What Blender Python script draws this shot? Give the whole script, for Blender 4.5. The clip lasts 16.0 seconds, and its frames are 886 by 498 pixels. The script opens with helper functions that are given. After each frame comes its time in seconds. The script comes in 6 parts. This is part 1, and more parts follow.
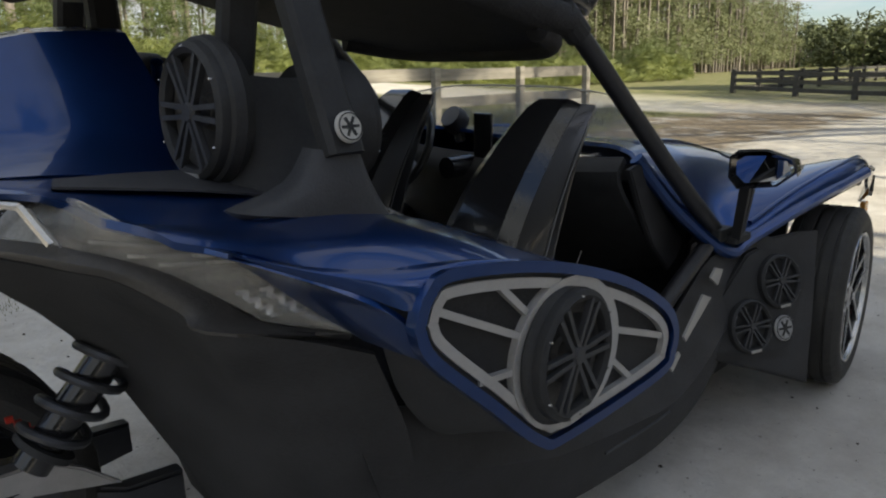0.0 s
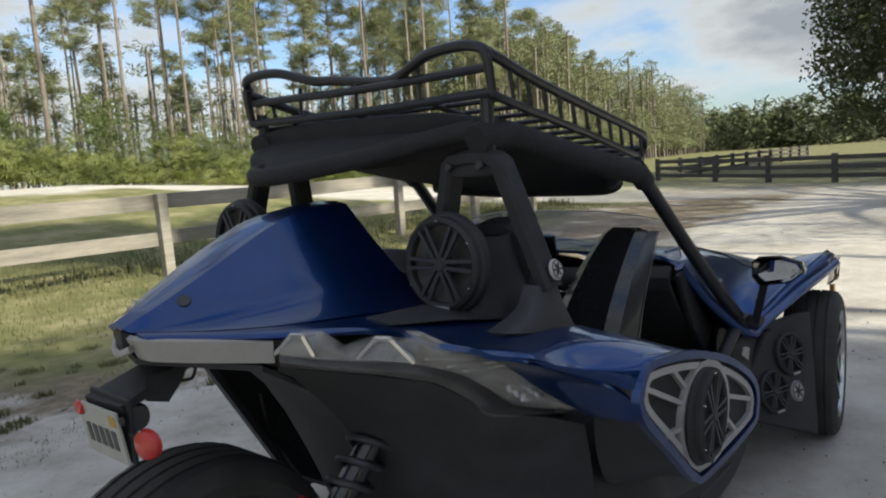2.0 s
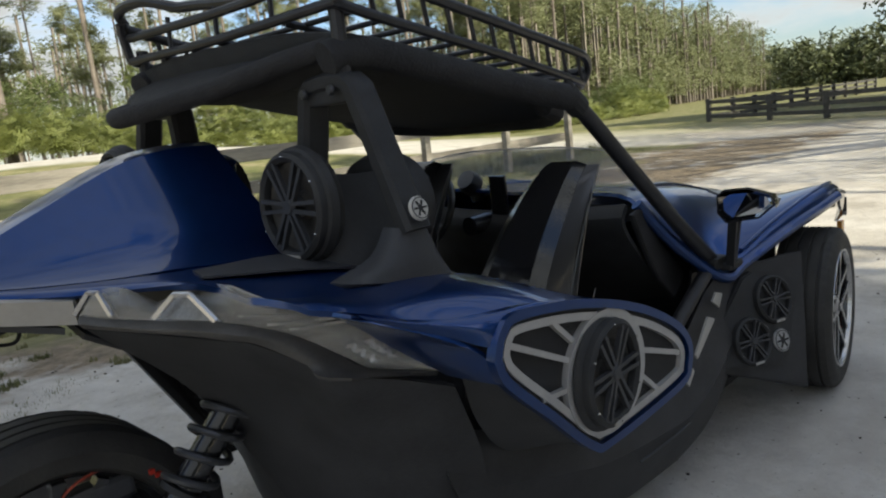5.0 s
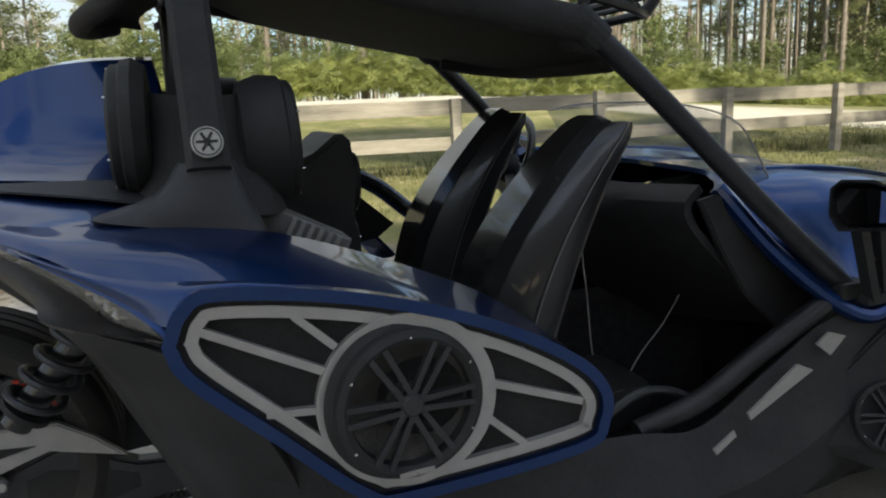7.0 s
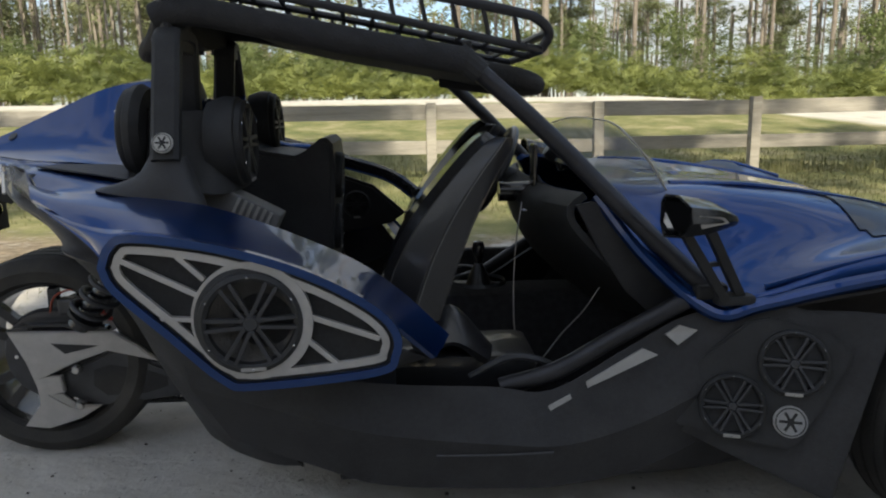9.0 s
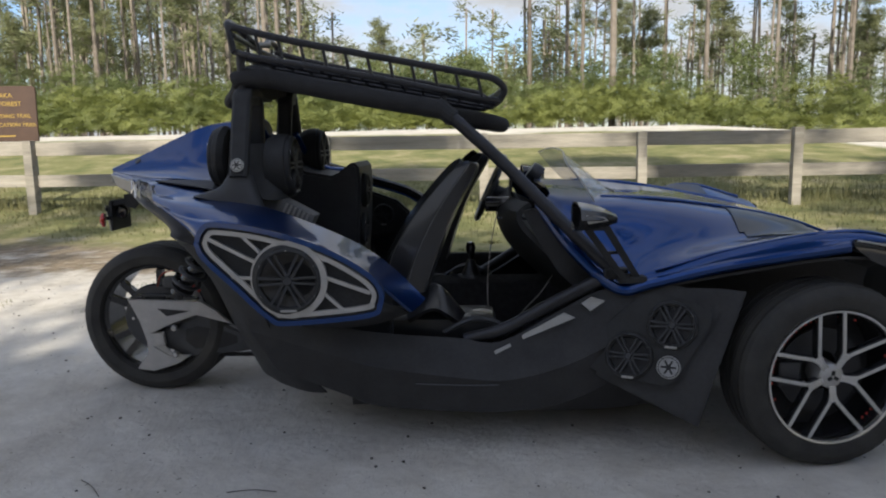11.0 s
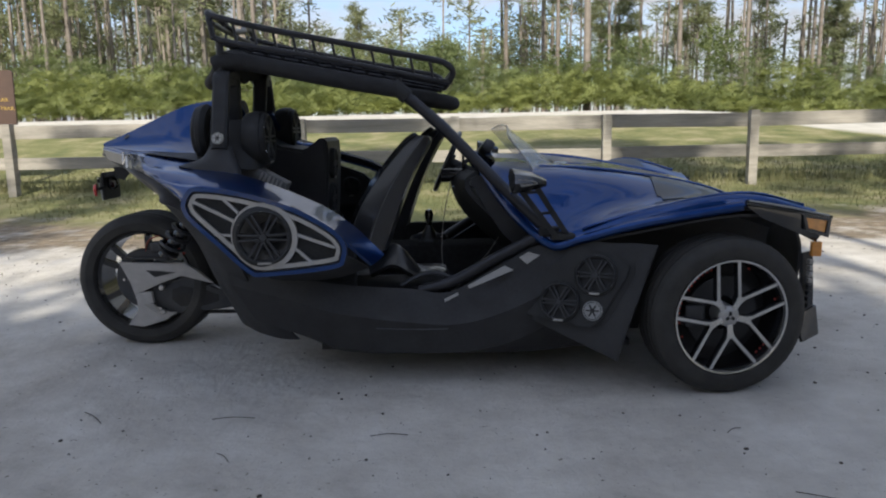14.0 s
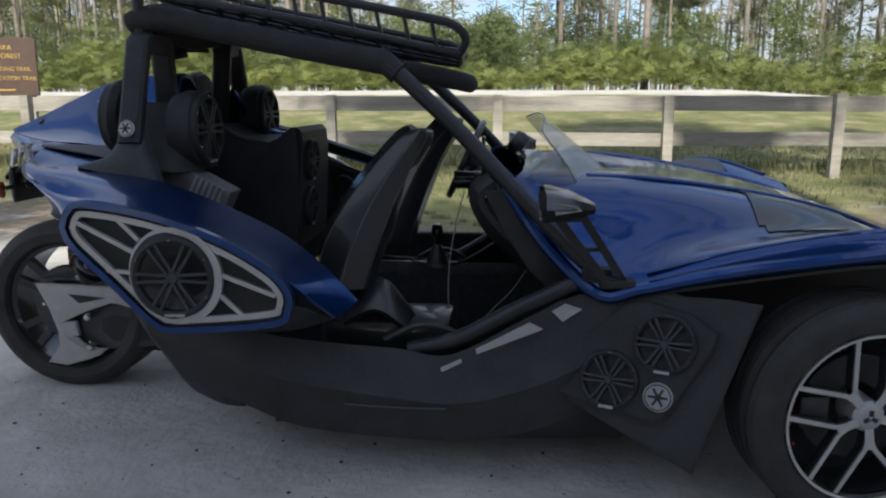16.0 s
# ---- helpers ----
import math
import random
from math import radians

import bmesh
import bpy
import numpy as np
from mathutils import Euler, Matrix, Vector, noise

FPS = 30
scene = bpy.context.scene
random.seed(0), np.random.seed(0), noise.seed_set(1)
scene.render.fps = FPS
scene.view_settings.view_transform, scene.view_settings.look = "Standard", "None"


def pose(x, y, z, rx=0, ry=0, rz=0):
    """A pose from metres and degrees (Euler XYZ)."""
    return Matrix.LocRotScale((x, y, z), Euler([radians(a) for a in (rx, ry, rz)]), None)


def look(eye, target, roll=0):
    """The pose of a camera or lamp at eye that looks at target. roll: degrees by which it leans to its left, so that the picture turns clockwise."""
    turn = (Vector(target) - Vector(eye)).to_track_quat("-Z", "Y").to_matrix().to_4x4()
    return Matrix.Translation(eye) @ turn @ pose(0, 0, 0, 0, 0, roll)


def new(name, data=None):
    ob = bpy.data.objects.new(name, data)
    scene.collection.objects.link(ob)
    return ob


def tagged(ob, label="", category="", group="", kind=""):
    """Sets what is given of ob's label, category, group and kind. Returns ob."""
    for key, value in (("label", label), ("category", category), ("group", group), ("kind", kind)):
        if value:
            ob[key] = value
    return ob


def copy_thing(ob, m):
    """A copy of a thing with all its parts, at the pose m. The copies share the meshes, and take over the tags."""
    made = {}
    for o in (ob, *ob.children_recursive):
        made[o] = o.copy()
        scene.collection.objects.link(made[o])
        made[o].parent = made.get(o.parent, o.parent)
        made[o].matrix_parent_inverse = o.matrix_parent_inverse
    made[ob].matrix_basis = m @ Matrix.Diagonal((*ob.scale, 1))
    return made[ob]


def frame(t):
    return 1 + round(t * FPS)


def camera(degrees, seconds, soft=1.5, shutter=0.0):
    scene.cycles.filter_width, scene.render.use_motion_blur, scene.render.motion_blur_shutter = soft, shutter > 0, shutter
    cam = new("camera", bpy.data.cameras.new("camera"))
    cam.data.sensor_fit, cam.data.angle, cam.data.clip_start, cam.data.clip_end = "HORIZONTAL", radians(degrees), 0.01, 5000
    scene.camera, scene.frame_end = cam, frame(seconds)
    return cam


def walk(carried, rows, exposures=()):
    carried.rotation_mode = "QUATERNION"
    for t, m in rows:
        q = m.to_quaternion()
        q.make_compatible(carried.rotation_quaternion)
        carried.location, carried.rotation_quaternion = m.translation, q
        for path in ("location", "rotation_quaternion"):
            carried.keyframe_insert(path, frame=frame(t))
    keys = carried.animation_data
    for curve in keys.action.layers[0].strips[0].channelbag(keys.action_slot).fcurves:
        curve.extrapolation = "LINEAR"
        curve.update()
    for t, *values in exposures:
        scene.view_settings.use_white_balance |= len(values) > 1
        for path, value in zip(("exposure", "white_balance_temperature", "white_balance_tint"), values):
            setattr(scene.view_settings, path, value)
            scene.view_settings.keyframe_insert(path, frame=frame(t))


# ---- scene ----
cam = camera(64.3, 16.0, soft=2.1)
PATH = [
    (0, (-0.029, -1.611, 1.145), (1.317, -0.215, 0.654), -1.5),
    (0.5, (-0.208, -1.606, 1.185), (1.286, -0.359, 0.723), -1.5),
    (1, (-0.37, -1.669, 1.227), (1.101, -0.363, 0.864), -3.3),
    (1.5, (-0.543, -1.659, 1.298), (0.932, -0.335, 1.035), -4.1),
    (2, (-0.745, -1.567, 1.322), (0.765, -0.278, 1.082), -4.0),
    (2.5, (-0.828, -1.519, 1.352), (0.625, -0.157, 1.171), -3.4),
    (3, (-0.875, -1.497, 1.36), (0.555, -0.108, 1.198), -4.1),
    (3.5, (-0.875, -1.485, 1.354), (0.556, -0.096, 1.199), -4.2),
    (4, (-0.776, -1.514, 1.329), (0.676, -0.153, 1.131), -4.6),
    (4.5, (-0.545, -1.635, 1.286), (0.846, -0.219, 1.042), -5.3),
    (5, (-0.306, -1.726, 1.225), (1.079, -0.327, 0.871), -6.6),
    (5.2, (-0.22, -1.731, 1.2), (1.169, -0.339, 0.838), -7.7),
    (7.5, (0.859, -1.989, 1.102), (1.26, -0.079, 0.661), -1.8),
    (8, (1.052, -2.12, 1.106), (1.347, -0.207, 0.603), -2.1),
    (8.5, (1.088, -2.314, 1.116), (1.297, -0.385, 0.631), -1.0),
    (9, (1.19, -2.455, 1.133), (1.304, -0.497, 0.742), -1.1),
    (9.5, (1.35, -2.614, 1.137), (1.299, -0.658, 0.722), 0.3),
    (9.7, (1.385, -2.687, 1.151), (1.347, -0.721, 0.786), -0.7),
    (10, (1.409, -2.828, 1.137), (1.359, -0.861, 0.777), -1.7),
    (10.2, (1.425, -2.916, 1.146), (1.35, -0.944, 0.822), -0.8),
    (12.3, (1.57, -3.601, 1.132), (1.446, -1.628, 0.828), -1.9),
    (12.5, (1.581, -3.621, 1.101), (1.457, -1.65, 0.789), -1.0),
    (13, (1.578, -3.636, 1.104), (1.466, -1.667, 0.772), -2.2),
    (13.5, (1.592, -3.637, 1.084), (1.532, -1.666, 0.754), -1.5),
    (14, (1.595, -3.637, 1.105), (1.56, -1.669, 0.755), -1.2),
    (14.5, (1.628, -3.524, 1.105), (1.588, -1.556, 0.75), -2.0),
    (15, (1.714, -3.253, 1.095), (1.53, -1.299, 0.711), -0.9),
    (15.5, (1.746, -3.004, 1.128), (1.461, -1.059, 0.756), 0.6),
    (16, (1.719, -2.706, 1.143), (1.549, -0.756, 0.729), -0.2),
]
walk(cam, [(t, look(eye, target, roll)) for t, eye, target, roll in PATH], exposures=((0, 0.60, 6600, 6), (1.5, 0.56, 6250, 6), (4.5, 0.56, 6250, 6), (5, 0.62, 6450, 5), (7.5, 0.76, 6700, 4), (10, 0.66, 6300, 8), (12.5, 0.52, 6100, 11), (16, 0.59, 5850, 9)))

# ---------------------------------------------------------------- sky, sun
world = bpy.data.worlds.new("sky")
scene.world = world
world.use_nodes = True
wt = world.node_tree
wn, wl = wt.nodes, wt.links
SUN_EL, SUN_DIR = 33.0, Vector((-0.02, 1.0))          # the light travels towards +y
sky = wn.new("ShaderNodeTexSky")
sky.sky_type, sky.sun_disc = "NISHITA", False
sky.sun_elevation, sky.sun_rotation = radians(SUN_EL), radians(180)
sky.air_density, sky.dust_density, sky.ozone_density = 1.0, 0.7, 1.5
tc = wn.new("ShaderNodeTexCoord")
mp = wn.new("ShaderNodeMapping")
mp.inputs["Scale"].default_value = (1.0, 1.0, 2.6)
cn = wn.new("ShaderNodeTexNoise")
cn.inputs["Scale"].default_value, cn.inputs["Detail"].default_value, cn.inputs["Roughness"].default_value = 2.3, 9.0, 0.58
cr = wn.new("ShaderNodeValToRGB")
cr.color_ramp.elements[0].position, cr.color_ramp.elements[1].position = 0.43, 0.55
cm = wn.new("ShaderNodeMixRGB")
cg = wn.new("ShaderNodeValToRGB")
cg.color_ramp.elements[0].position, cg.color_ramp.elements[1].position = 0.50, 0.66
cg.color_ramp.elements[0].color, cg.color_ramp.elements[1].color = (1.0, 0.99, 0.97, 1), (0.50, 0.52, 0.56, 1)
cs = wn.new("ShaderNodeVectorMath")
cs.operation = "SCALE"
cs.inputs["Scale"].default_value = 4.3
wl.new(cg.outputs[0], cs.inputs[0])
wl.new(cs.outputs[0], cm.inputs[2])
wl.new(tc.outputs["Generated"], mp.inputs[0])
wl.new(mp.outputs[0], cn.inputs[0])
wl.new(cn.outputs[0], cr.inputs[0])
wl.new(cn.outputs[0], cg.inputs[0])
wl.new(cr.outputs[0], cm.inputs[0])
tint = wn.new("ShaderNodeMixRGB")
tint.blend_type = "MULTIPLY"
tint.inputs[0].default_value = 1.0
sz = wn.new("ShaderNodeSeparateXYZ")
zr = wn.new("ShaderNodeValToRGB")
zr.color_ramp.elements[0].position, zr.color_ramp.elements[1].position = 0.0, 0.45
zr.color_ramp.elements[0].color, zr.color_ramp.elements[1].color = (0.66, 0.68, 0.76, 1), (0.95, 0.98, 1.08, 1)
wl.new(tc.outputs["Generated"], sz.inputs[0])
wl.new(sz.outputs[2], zr.inputs[0])
wl.new(zr.outputs[0], tint.inputs[2])
wl.new(sky.outputs[0], tint.inputs[1])
wl.new(tint.outputs[0], cm.inputs[1])
wl.new(cm.outputs[0], wn["Background"].inputs[0])
wn["Background"].inputs[1].default_value = 0.125
sun = new("sun", bpy.data.lights.new("sun", "SUN"))
sun.data.energy, sun.data.angle, sun.data.color = 5.0, radians(0.55), (1.0, 0.89, 0.70)
sun.matrix_world = look((0, 0, 30), (SUN_DIR.x * 30 / math.tan(radians(SUN_EL)), SUN_DIR.y * 30 / math.tan(radians(SUN_EL)), 0))


# ---------------------------------------------------------------- materials
def mat(name, col, rough=0.5, metal=0.0, vary=0.15, scale=8.0, bump=0.0, bump_scale=60.0, coat=0.0, col2=None, rand=0.0, spec=0.5, stretch=None):
    m = bpy.data.materials.new(name)
    m.use_nodes = True
    nt = m.node_tree
    n, l = nt.nodes, nt.links
    p = n["Principled BSDF"]
    p.inputs["Roughness"].default_value, p.inputs["Metallic"].default_value = rough, metal
    p.inputs["Coat Weight"].default_value, p.inputs["Coat Roughness"].default_value = coat, 0.04
    p.inputs["Specular IOR Level"].default_value = spec
    co = n.new("ShaderNodeTexCoord")
    src = co.outputs["Object"]
    if stretch:
        mg = n.new("ShaderNodeMapping")
        mg.inputs["Scale"].default_value = stretch
        l.new(src, mg.inputs[0])
        src = mg.outputs[0]
    t1 = n.new("ShaderNodeTexNoise")
    t1.inputs["Scale"].default_value, t1.inputs["Detail"].default_value = scale, 6.0
    t2 = n.new("ShaderNodeTexNoise")
    t2.inputs["Scale"].default_value, t2.inputs["Detail"].default_value = scale * 9, 4.0
    l.new(src, t1.inputs[0])
    l.new(src, t2.inputs[0])
    av = n.new("ShaderNodeMath")
    av.operation = "MULTIPLY_ADD"
    av.inputs[1].default_value, av.inputs[2].default_value = 0.35, 0.0
    l.new(t2.outputs[0], av.inputs[0])
    ad = n.new("ShaderNodeMath")
    ad.operation = "MULTIPLY_ADD"
    ad.inputs[1].default_value = 0.65
    l.new(t1.outputs[0], ad.inputs[0])
    l.new(av.outputs[0], ad.inputs[2])
    last = ad.outputs[0]
    if rand:
        oi = n.new("ShaderNodeObjectInfo")
        ra = n.new("ShaderNodeMath")
        ra.operation = "MULTIPLY_ADD"
        ra.inputs[1].default_value = rand
        l.new(oi.outputs["Random"], ra.inputs[0])
        l.new(last, ra.inputs[2])
        last = ra.outputs[0]
    ramp = n.new("ShaderNodeValToRGB")
    e = ramp.color_ramp.elements
    e[0].position, e[1].position = 0.3, 0.7 + rand
    c2 = col2 or tuple(min(1, c * (1 + vary)) for c in col)
    e[0].color = (*[c * (1 - vary) for c in col], 1)
    e[1].color = (*c2, 1)
    l.new(last, ramp.inputs[0])
    l.new(ramp.outputs[0], p.inputs["Base Color"])
    rr = n.new("ShaderNodeMath")
    rr.operation = "MULTIPLY_ADD"
    rr.inputs[1].default_value, rr.inputs[2].default_value = 0.25 * rough, rough * 0.88
    l.new(t2.outputs[0], rr.inputs[0])
    l.new(rr.outputs[0], p.inputs["Roughness"])
    if bump:
        tb = n.new("ShaderNodeTexNoise")
        tb.inputs["Scale"].default_value, tb.inputs["Detail"].default_value = bump_scale, 5.0
        l.new(src, tb.inputs[0])
        b = n.new("ShaderNodeBump")
        b.inputs["Strength"].default_value, b.inputs["Distance"].default_value = bump, 0.02
        l.new(tb.outputs[0], b.inputs["Height"])
        l.new(b.outputs[0], p.inputs["Normal"])
    return m


def glass(name, col, rough=0.05, alpha=0.25):
    m = mat(name, col, rough, 0.0, 0.1, 10)
    m.node_tree.nodes["Principled BSDF"].inputs["Alpha"].default_value = alpha
    return m


BLUE = mat("blue_paint", (0.0065, 0.039, 0.165), 0.33, 0.8, 0.12, 3, coat=0.8)
BLUE.node_tree.nodes["Principled BSDF"].inputs["Coat Roughness"].default_value = 0.035
BLACK = mat("black_plastic", (0.029, 0.0295, 0.031), 0.6, 0, 0.3, 14, 0.12, 220, spec=0.3)
GLOSSB = mat("gloss_black", (0.018, 0.018, 0.020), 0.18, 0, 0.3, 8, coat=0.5)
GREY = mat("grey_plastic", (0.035, 0.036, 0.040), 0.55, 0, 0.22, 14, 0.15, 260)
TRIM = mat("pale_trim", (0.34, 0.33, 0.31), 0.42, 0.25, 0.1, 12)
SILVER = mat("brushed_silver", (0.42, 0.41, 0.40), 0.42, 0.35, 0.12, 30)
ALU = mat("machined_aluminium", (0.58, 0.575, 0.57), 0.25, 0.9, 0.1, 30)
GUN = mat("gunmetal", (0.06, 0.062, 0.068), 0.4, 0.5, 0.2, 18)
RUBBER = mat("tyre_rubber", (0.022, 0.022, 0.022), 0.7, 0, 0.35, 12, 0.15, 180, col2=(0.042, 0.040, 0.037))
LOWB = mat("black_moulding", (0.034, 0.034, 0.036), 0.55, 0, 0.3, 9, 0.12, 200, spec=0.3)
BOWL = mat("lamp_bowl", (0.11, 0.105, 0.09), 0.35, 0.1, 0.5, 14, 0.5, 90, col2=(0.42, 0.40, 0.34), stretch=(1.0, 1.0, 3.5))
PLATE = mat("lamp_plate", (0.20, 0.20, 0.20), 0.3, 0.3, 0.4, 20)
MESHB = mat("carbon_mesh", (0.0145, 0.0145, 0.0155), 0.55, 0, 0.6, 120, 0.5, 900)
LEATHER = mat("black_leather", (0.022, 0.022, 0.023), 0.34, 0, 0.3, 10, 0.12, 240, coat=0.45)
LEATHG = mat("grey_leather", (0.020, 0.020, 0.022), 0.30, 0, 0.2, 10, 0.1, 240, coat=0.4)
CANVAS = mat("black_canvas", (0.017, 0.018, 0.020), 0.8, 0, 0.4, 16, 0.4, 420)
FOAM = mat("foam_padding", (0.020, 0.020, 0.022), 0.85, 0, 0.4, 20, 0.3, 160)
STEELB = mat("black_steel", (0.026, 0.026, 0.030), 0.38, 0.2, 0.3, 16, 0.06, 120)
WHITE = mat("white_plate", (0.52, 0.51, 0.48), 0.4, 0, 0.1, 20)
RED = mat("red_plastic", (0.42, 0.02, 0.015), 0.25, 0, 0.2, 20, coat=0.3)
REDLED = mat("red_marker", (0.45, 0.035, 0.02), 0.4)
ORANGE = mat("orange_stripe", (0.26, 0.04, 0.02), 0.4, 0, 0.3, 30)
AMBER = mat("amber_lens", (0.62, 0.26, 0.05), 0.2, 0, 0.2, 40, coat=0.5)
CLEAR = glass("clear_lens", (0.50, 0.49, 0.47), 0.05, 0.30)
FLANGE = mat("lamp_flange", (0.070, 0.066, 0.062), 0.45, 0.1, 0.25, 14, 0.1, 240)
SMOKE = glass("windscreen_plastic", (0.65, 0.70, 0.72), 0.04, 0.30)
AMPG = mat("amplifier_metal", (0.16, 0.16, 0.165), 0.5, 0.3, 0.2, 20)
CORD = mat("white_cord", (0.34, 0.32, 0.29), 0.5)
CONE = mat("speaker_cone", (0.060, 0.056, 0.052), 0.55, 0, 0.3, 30, 0.2, 200)
STRIPE = mat("charcoal_stripe", (0.030, 0.033, 0.040), 0.45, 0, 0.2, 10, coat=0.4)
SEATB = mat("seat_shell", (0.020, 0.020, 0.021), 0.14, 0, 0.3, 10, 0.03, 90, coat=0.5)
# black cockpit lining, its colour raised to imitate haze over the dark footwell
HAZEB = mat("cockpit_hazed_black", (0.050, 0.049, 0.050), 0.95, 0, 0.35, 40, 0.4, 400, spec=0.15)
BADGE = mat("badge_grey", (0.30, 0.30, 0.30), 0.45, 0, 0.2, 30)
NPLATE = mat("number_plate", (0.36, 0.36, 0.33), 0.45, 0, 0.15, 30)
STITCH = mat("grey_stitching", (0.14, 0.14, 0.14), 0.7)
GOLD = mat("yellow_paint", (0.40, 0.27, 0.05), 0.6)
BROWN = mat("brown_board", (0.055, 0.028, 0.018), 0.6, 0, 0.25, 6, 0.15, 80)
WOOD = mat("weathered_wood", (0.22, 0.205, 0.18), 0.8, 0, 0.35, 7, 0.6, 90, col2=(0.42, 0.39, 0.34), rand=0.12, stretch=(0.14, 1.0, 1.6))
WOODD = mat("dark_weathered_wood", (0.075, 0.072, 0.066), 0.85, 0, 0.4, 7, 0.5, 90, rand=0.1)
BARK = mat("pine_bark", (0.15, 0.12, 0.098), 0.9, 0, 0.4, 5, 0.6, 30, col2=(0.29, 0.255, 0.22), rand=0.2)
BARKO = mat("oak_bark", (0.05, 0.042, 0.035), 0.9, 0, 0.4, 6, 0.6, 30)
NEEDLE = mat("pine_needles", (0.16, 0.19, 0.095), 0.7, 0, 0.4, 0.8, col2=(0.38, 0.40, 0.21), rand=0.25)
PALM = mat("palmetto_leaves", (0.11, 0.155, 0.045), 0.6, 0, 0.35, 0.5, col2=(0.38, 0.41, 0.13))
SHRUB = mat("shrub_leaves", (0.070, 0.108, 0.040), 0.6, 0, 0.4, 0.35, col2=(0.25, 0.295, 0.105))
OAKL = mat("oak_leaves", (0.060, 0.082, 0.034), 0.7, 0, 0.4, 1.2, col2=(0.13, 0.15, 0.06))
GRASS = mat("grass_blades", (0.10, 0.125, 0.045), 0.7, 0, 0.3, 1.1, col2=(0.25, 0.235, 0.115))



def leafy(m, amount):
    """Lets daylight pass through thin leaves."""
    nt = m.node_tree
    p, o = nt.nodes["Principled BSDF"], nt.nodes["Material Output"]
    tr = nt.nodes.new("ShaderNodeBsdfTranslucent")
    mx = nt.nodes.new("ShaderNodeMixShader")
    mx.inputs[0].default_value = amount
    nt.links.new(p.inputs["Base Color"].links[0].from_socket, tr.inputs[0])
    nt.links.new(p.outputs[0], mx.inputs[1])
    nt.links.new(tr.outputs[0], mx.inputs[2])
    nt.links.new(mx.outputs[0], o.inputs[0])


for m in (NEEDLE, PALM, SHRUB, GRASS):
    leafy(m, 0.35)


# ---------------------------------------------------------------- mesh tools
def part(name, bm, material, parent=None, label="", smooth=False, sharp=35):
    bmesh.ops.recalc_face_normals(bm, faces=bm.faces[:])
    me = bpy.data.meshes.new(name)
    if smooth:
        for f in bm.faces:
            f.smooth = True
        for e in bm.edges:
            if len(e.link_faces) == 2 and e.calc_face_angle(0) > radians(sharp):
                e.smooth = False
    bm.to_mesh(me)
    bm.free()
    me.materials.append(material)
    ob = new(name, me)
    if parent:
        ob.parent = parent
    if label:
        ob["label"] = label
    return ob


def empty(name, at=(0, 0, 0), parent=None):
    ob = new(name)
    ob.location = at
    ob.empty_display_size = 0.1
    if parent:
        ob.parent = parent
    return ob


def spline(pts, n):
    """n points a span through pts, smoothly."""
    v = [Vector(p) for p in pts]
    v = [2 * v[0] - v[1], *v, 2 * v[-1] - v[-2]]
    out = []
    for i in range(1, len(v) - 2):
        a, b, c, d = v[i - 1 : i + 3]
        for k in range(n):
            t = k / n
            out.append(0.5 * (2 * b + (c - a) * t + (2 * a - 5 * b + 4 * c - d) * t * t + (3 * b - a - 3 * c + d) * t ** 3))
    return out + [v[-2]]


def loft(rows, nu=4, nv=4, thick=0.0):
    """A skin through rows of points, smooth both ways; with thickness, if asked."""
    lines = [spline(r, nu) for r in rows]
    cols = [spline([ln[i] for ln in lines], nv) for i in range(len(lines[0]))]
    bm = bmesh.new()
    g = [[bm.verts.new(p) for p in c] for c in cols]
    for i in range(len(g) - 1):
        for j in range(len(g[0]) - 1):
            bm.faces.new((g[i][j], g[i + 1][j], g[i + 1][j + 1], g[i][j + 1]))
    if thick:
        bmesh.ops.recalc_face_normals(bm, faces=bm.faces[:])
        bmesh.ops.solidify(bm, geom=bm.faces[:], thickness=thick)
    return bm


def mirrored(bm, yc):
    for v in bm.verts:
        v.co.y = 2 * yc - v.co.y
    return bm


def tube(pts, r, seg=10, n=6, bm=None, closed=False):
    """A round bar along pts; r is one radius or one for each end."""
    bm = bm or bmesh.new()
    p = spline(pts, n) if n > 1 else [Vector(q) for q in pts]
    if closed:
        p = p[:-1]
    rings, up = [], None
    for i, q in enumerate(p):
        d = (p[(i + 1) % len(p)] - p[i - 1]) if closed else (p[min(i + 1, len(p) - 1)] - p[max(i - 1, 0)])
        d.normalize()
        if up is None:
            up = d.orthogonal().normalized()
        up = (up - d * up.dot(d)).normalized()
        s = d.cross(up)
        rad = r if not isinstance(r, (tuple, list)) else r[0] + (r[1] - r[0]) * i / (len(p) - 1)
        rings.append([bm.verts.new(q + rad * (math.cos(a) * up + math.sin(a) * s)) for a in [2 * math.pi * k / seg for k in range(seg)]])
    m = len(rings)
    for i in range(m if closed else m - 1):
        a, b = rings[i], rings[(i + 1) % m]
        for k in range(seg):
            bm.faces.new((a[k], a[(k + 1) % seg], b[(k + 1) % seg], b[k]))
    if not closed:
        bm.faces.new(rings[0])
        bm.faces.new(rings[-1])
    return bm


def block(x0, x1, y0, y1, z0, z1, bev=0.0, bm=None, m=None):
    own = bmesh.new()
    bmesh.ops.create_cube(own, size=1, matrix=Matrix.LocRotScale(((x0 + x1) / 2, (y0 + y1) / 2, (z0 + z1) / 2), None, (x1 - x0, y1 - y0, z1 - z0)))
    if bev:
        bmesh.ops.bevel(own, geom=own.edges[:], offset=bev, segments=2, affect="EDGES", profile=0.6)
    if m:
        own.transform(m)
    if bm is None:
        return own
    return join(bm, own)


def join(bm, other):
    me = bpy.data.meshes.new("tmp")
    other.to_mesh(me)
    other.free()
    bm.from_mesh(me)
    bpy.data.meshes.remove(me)
    return bm


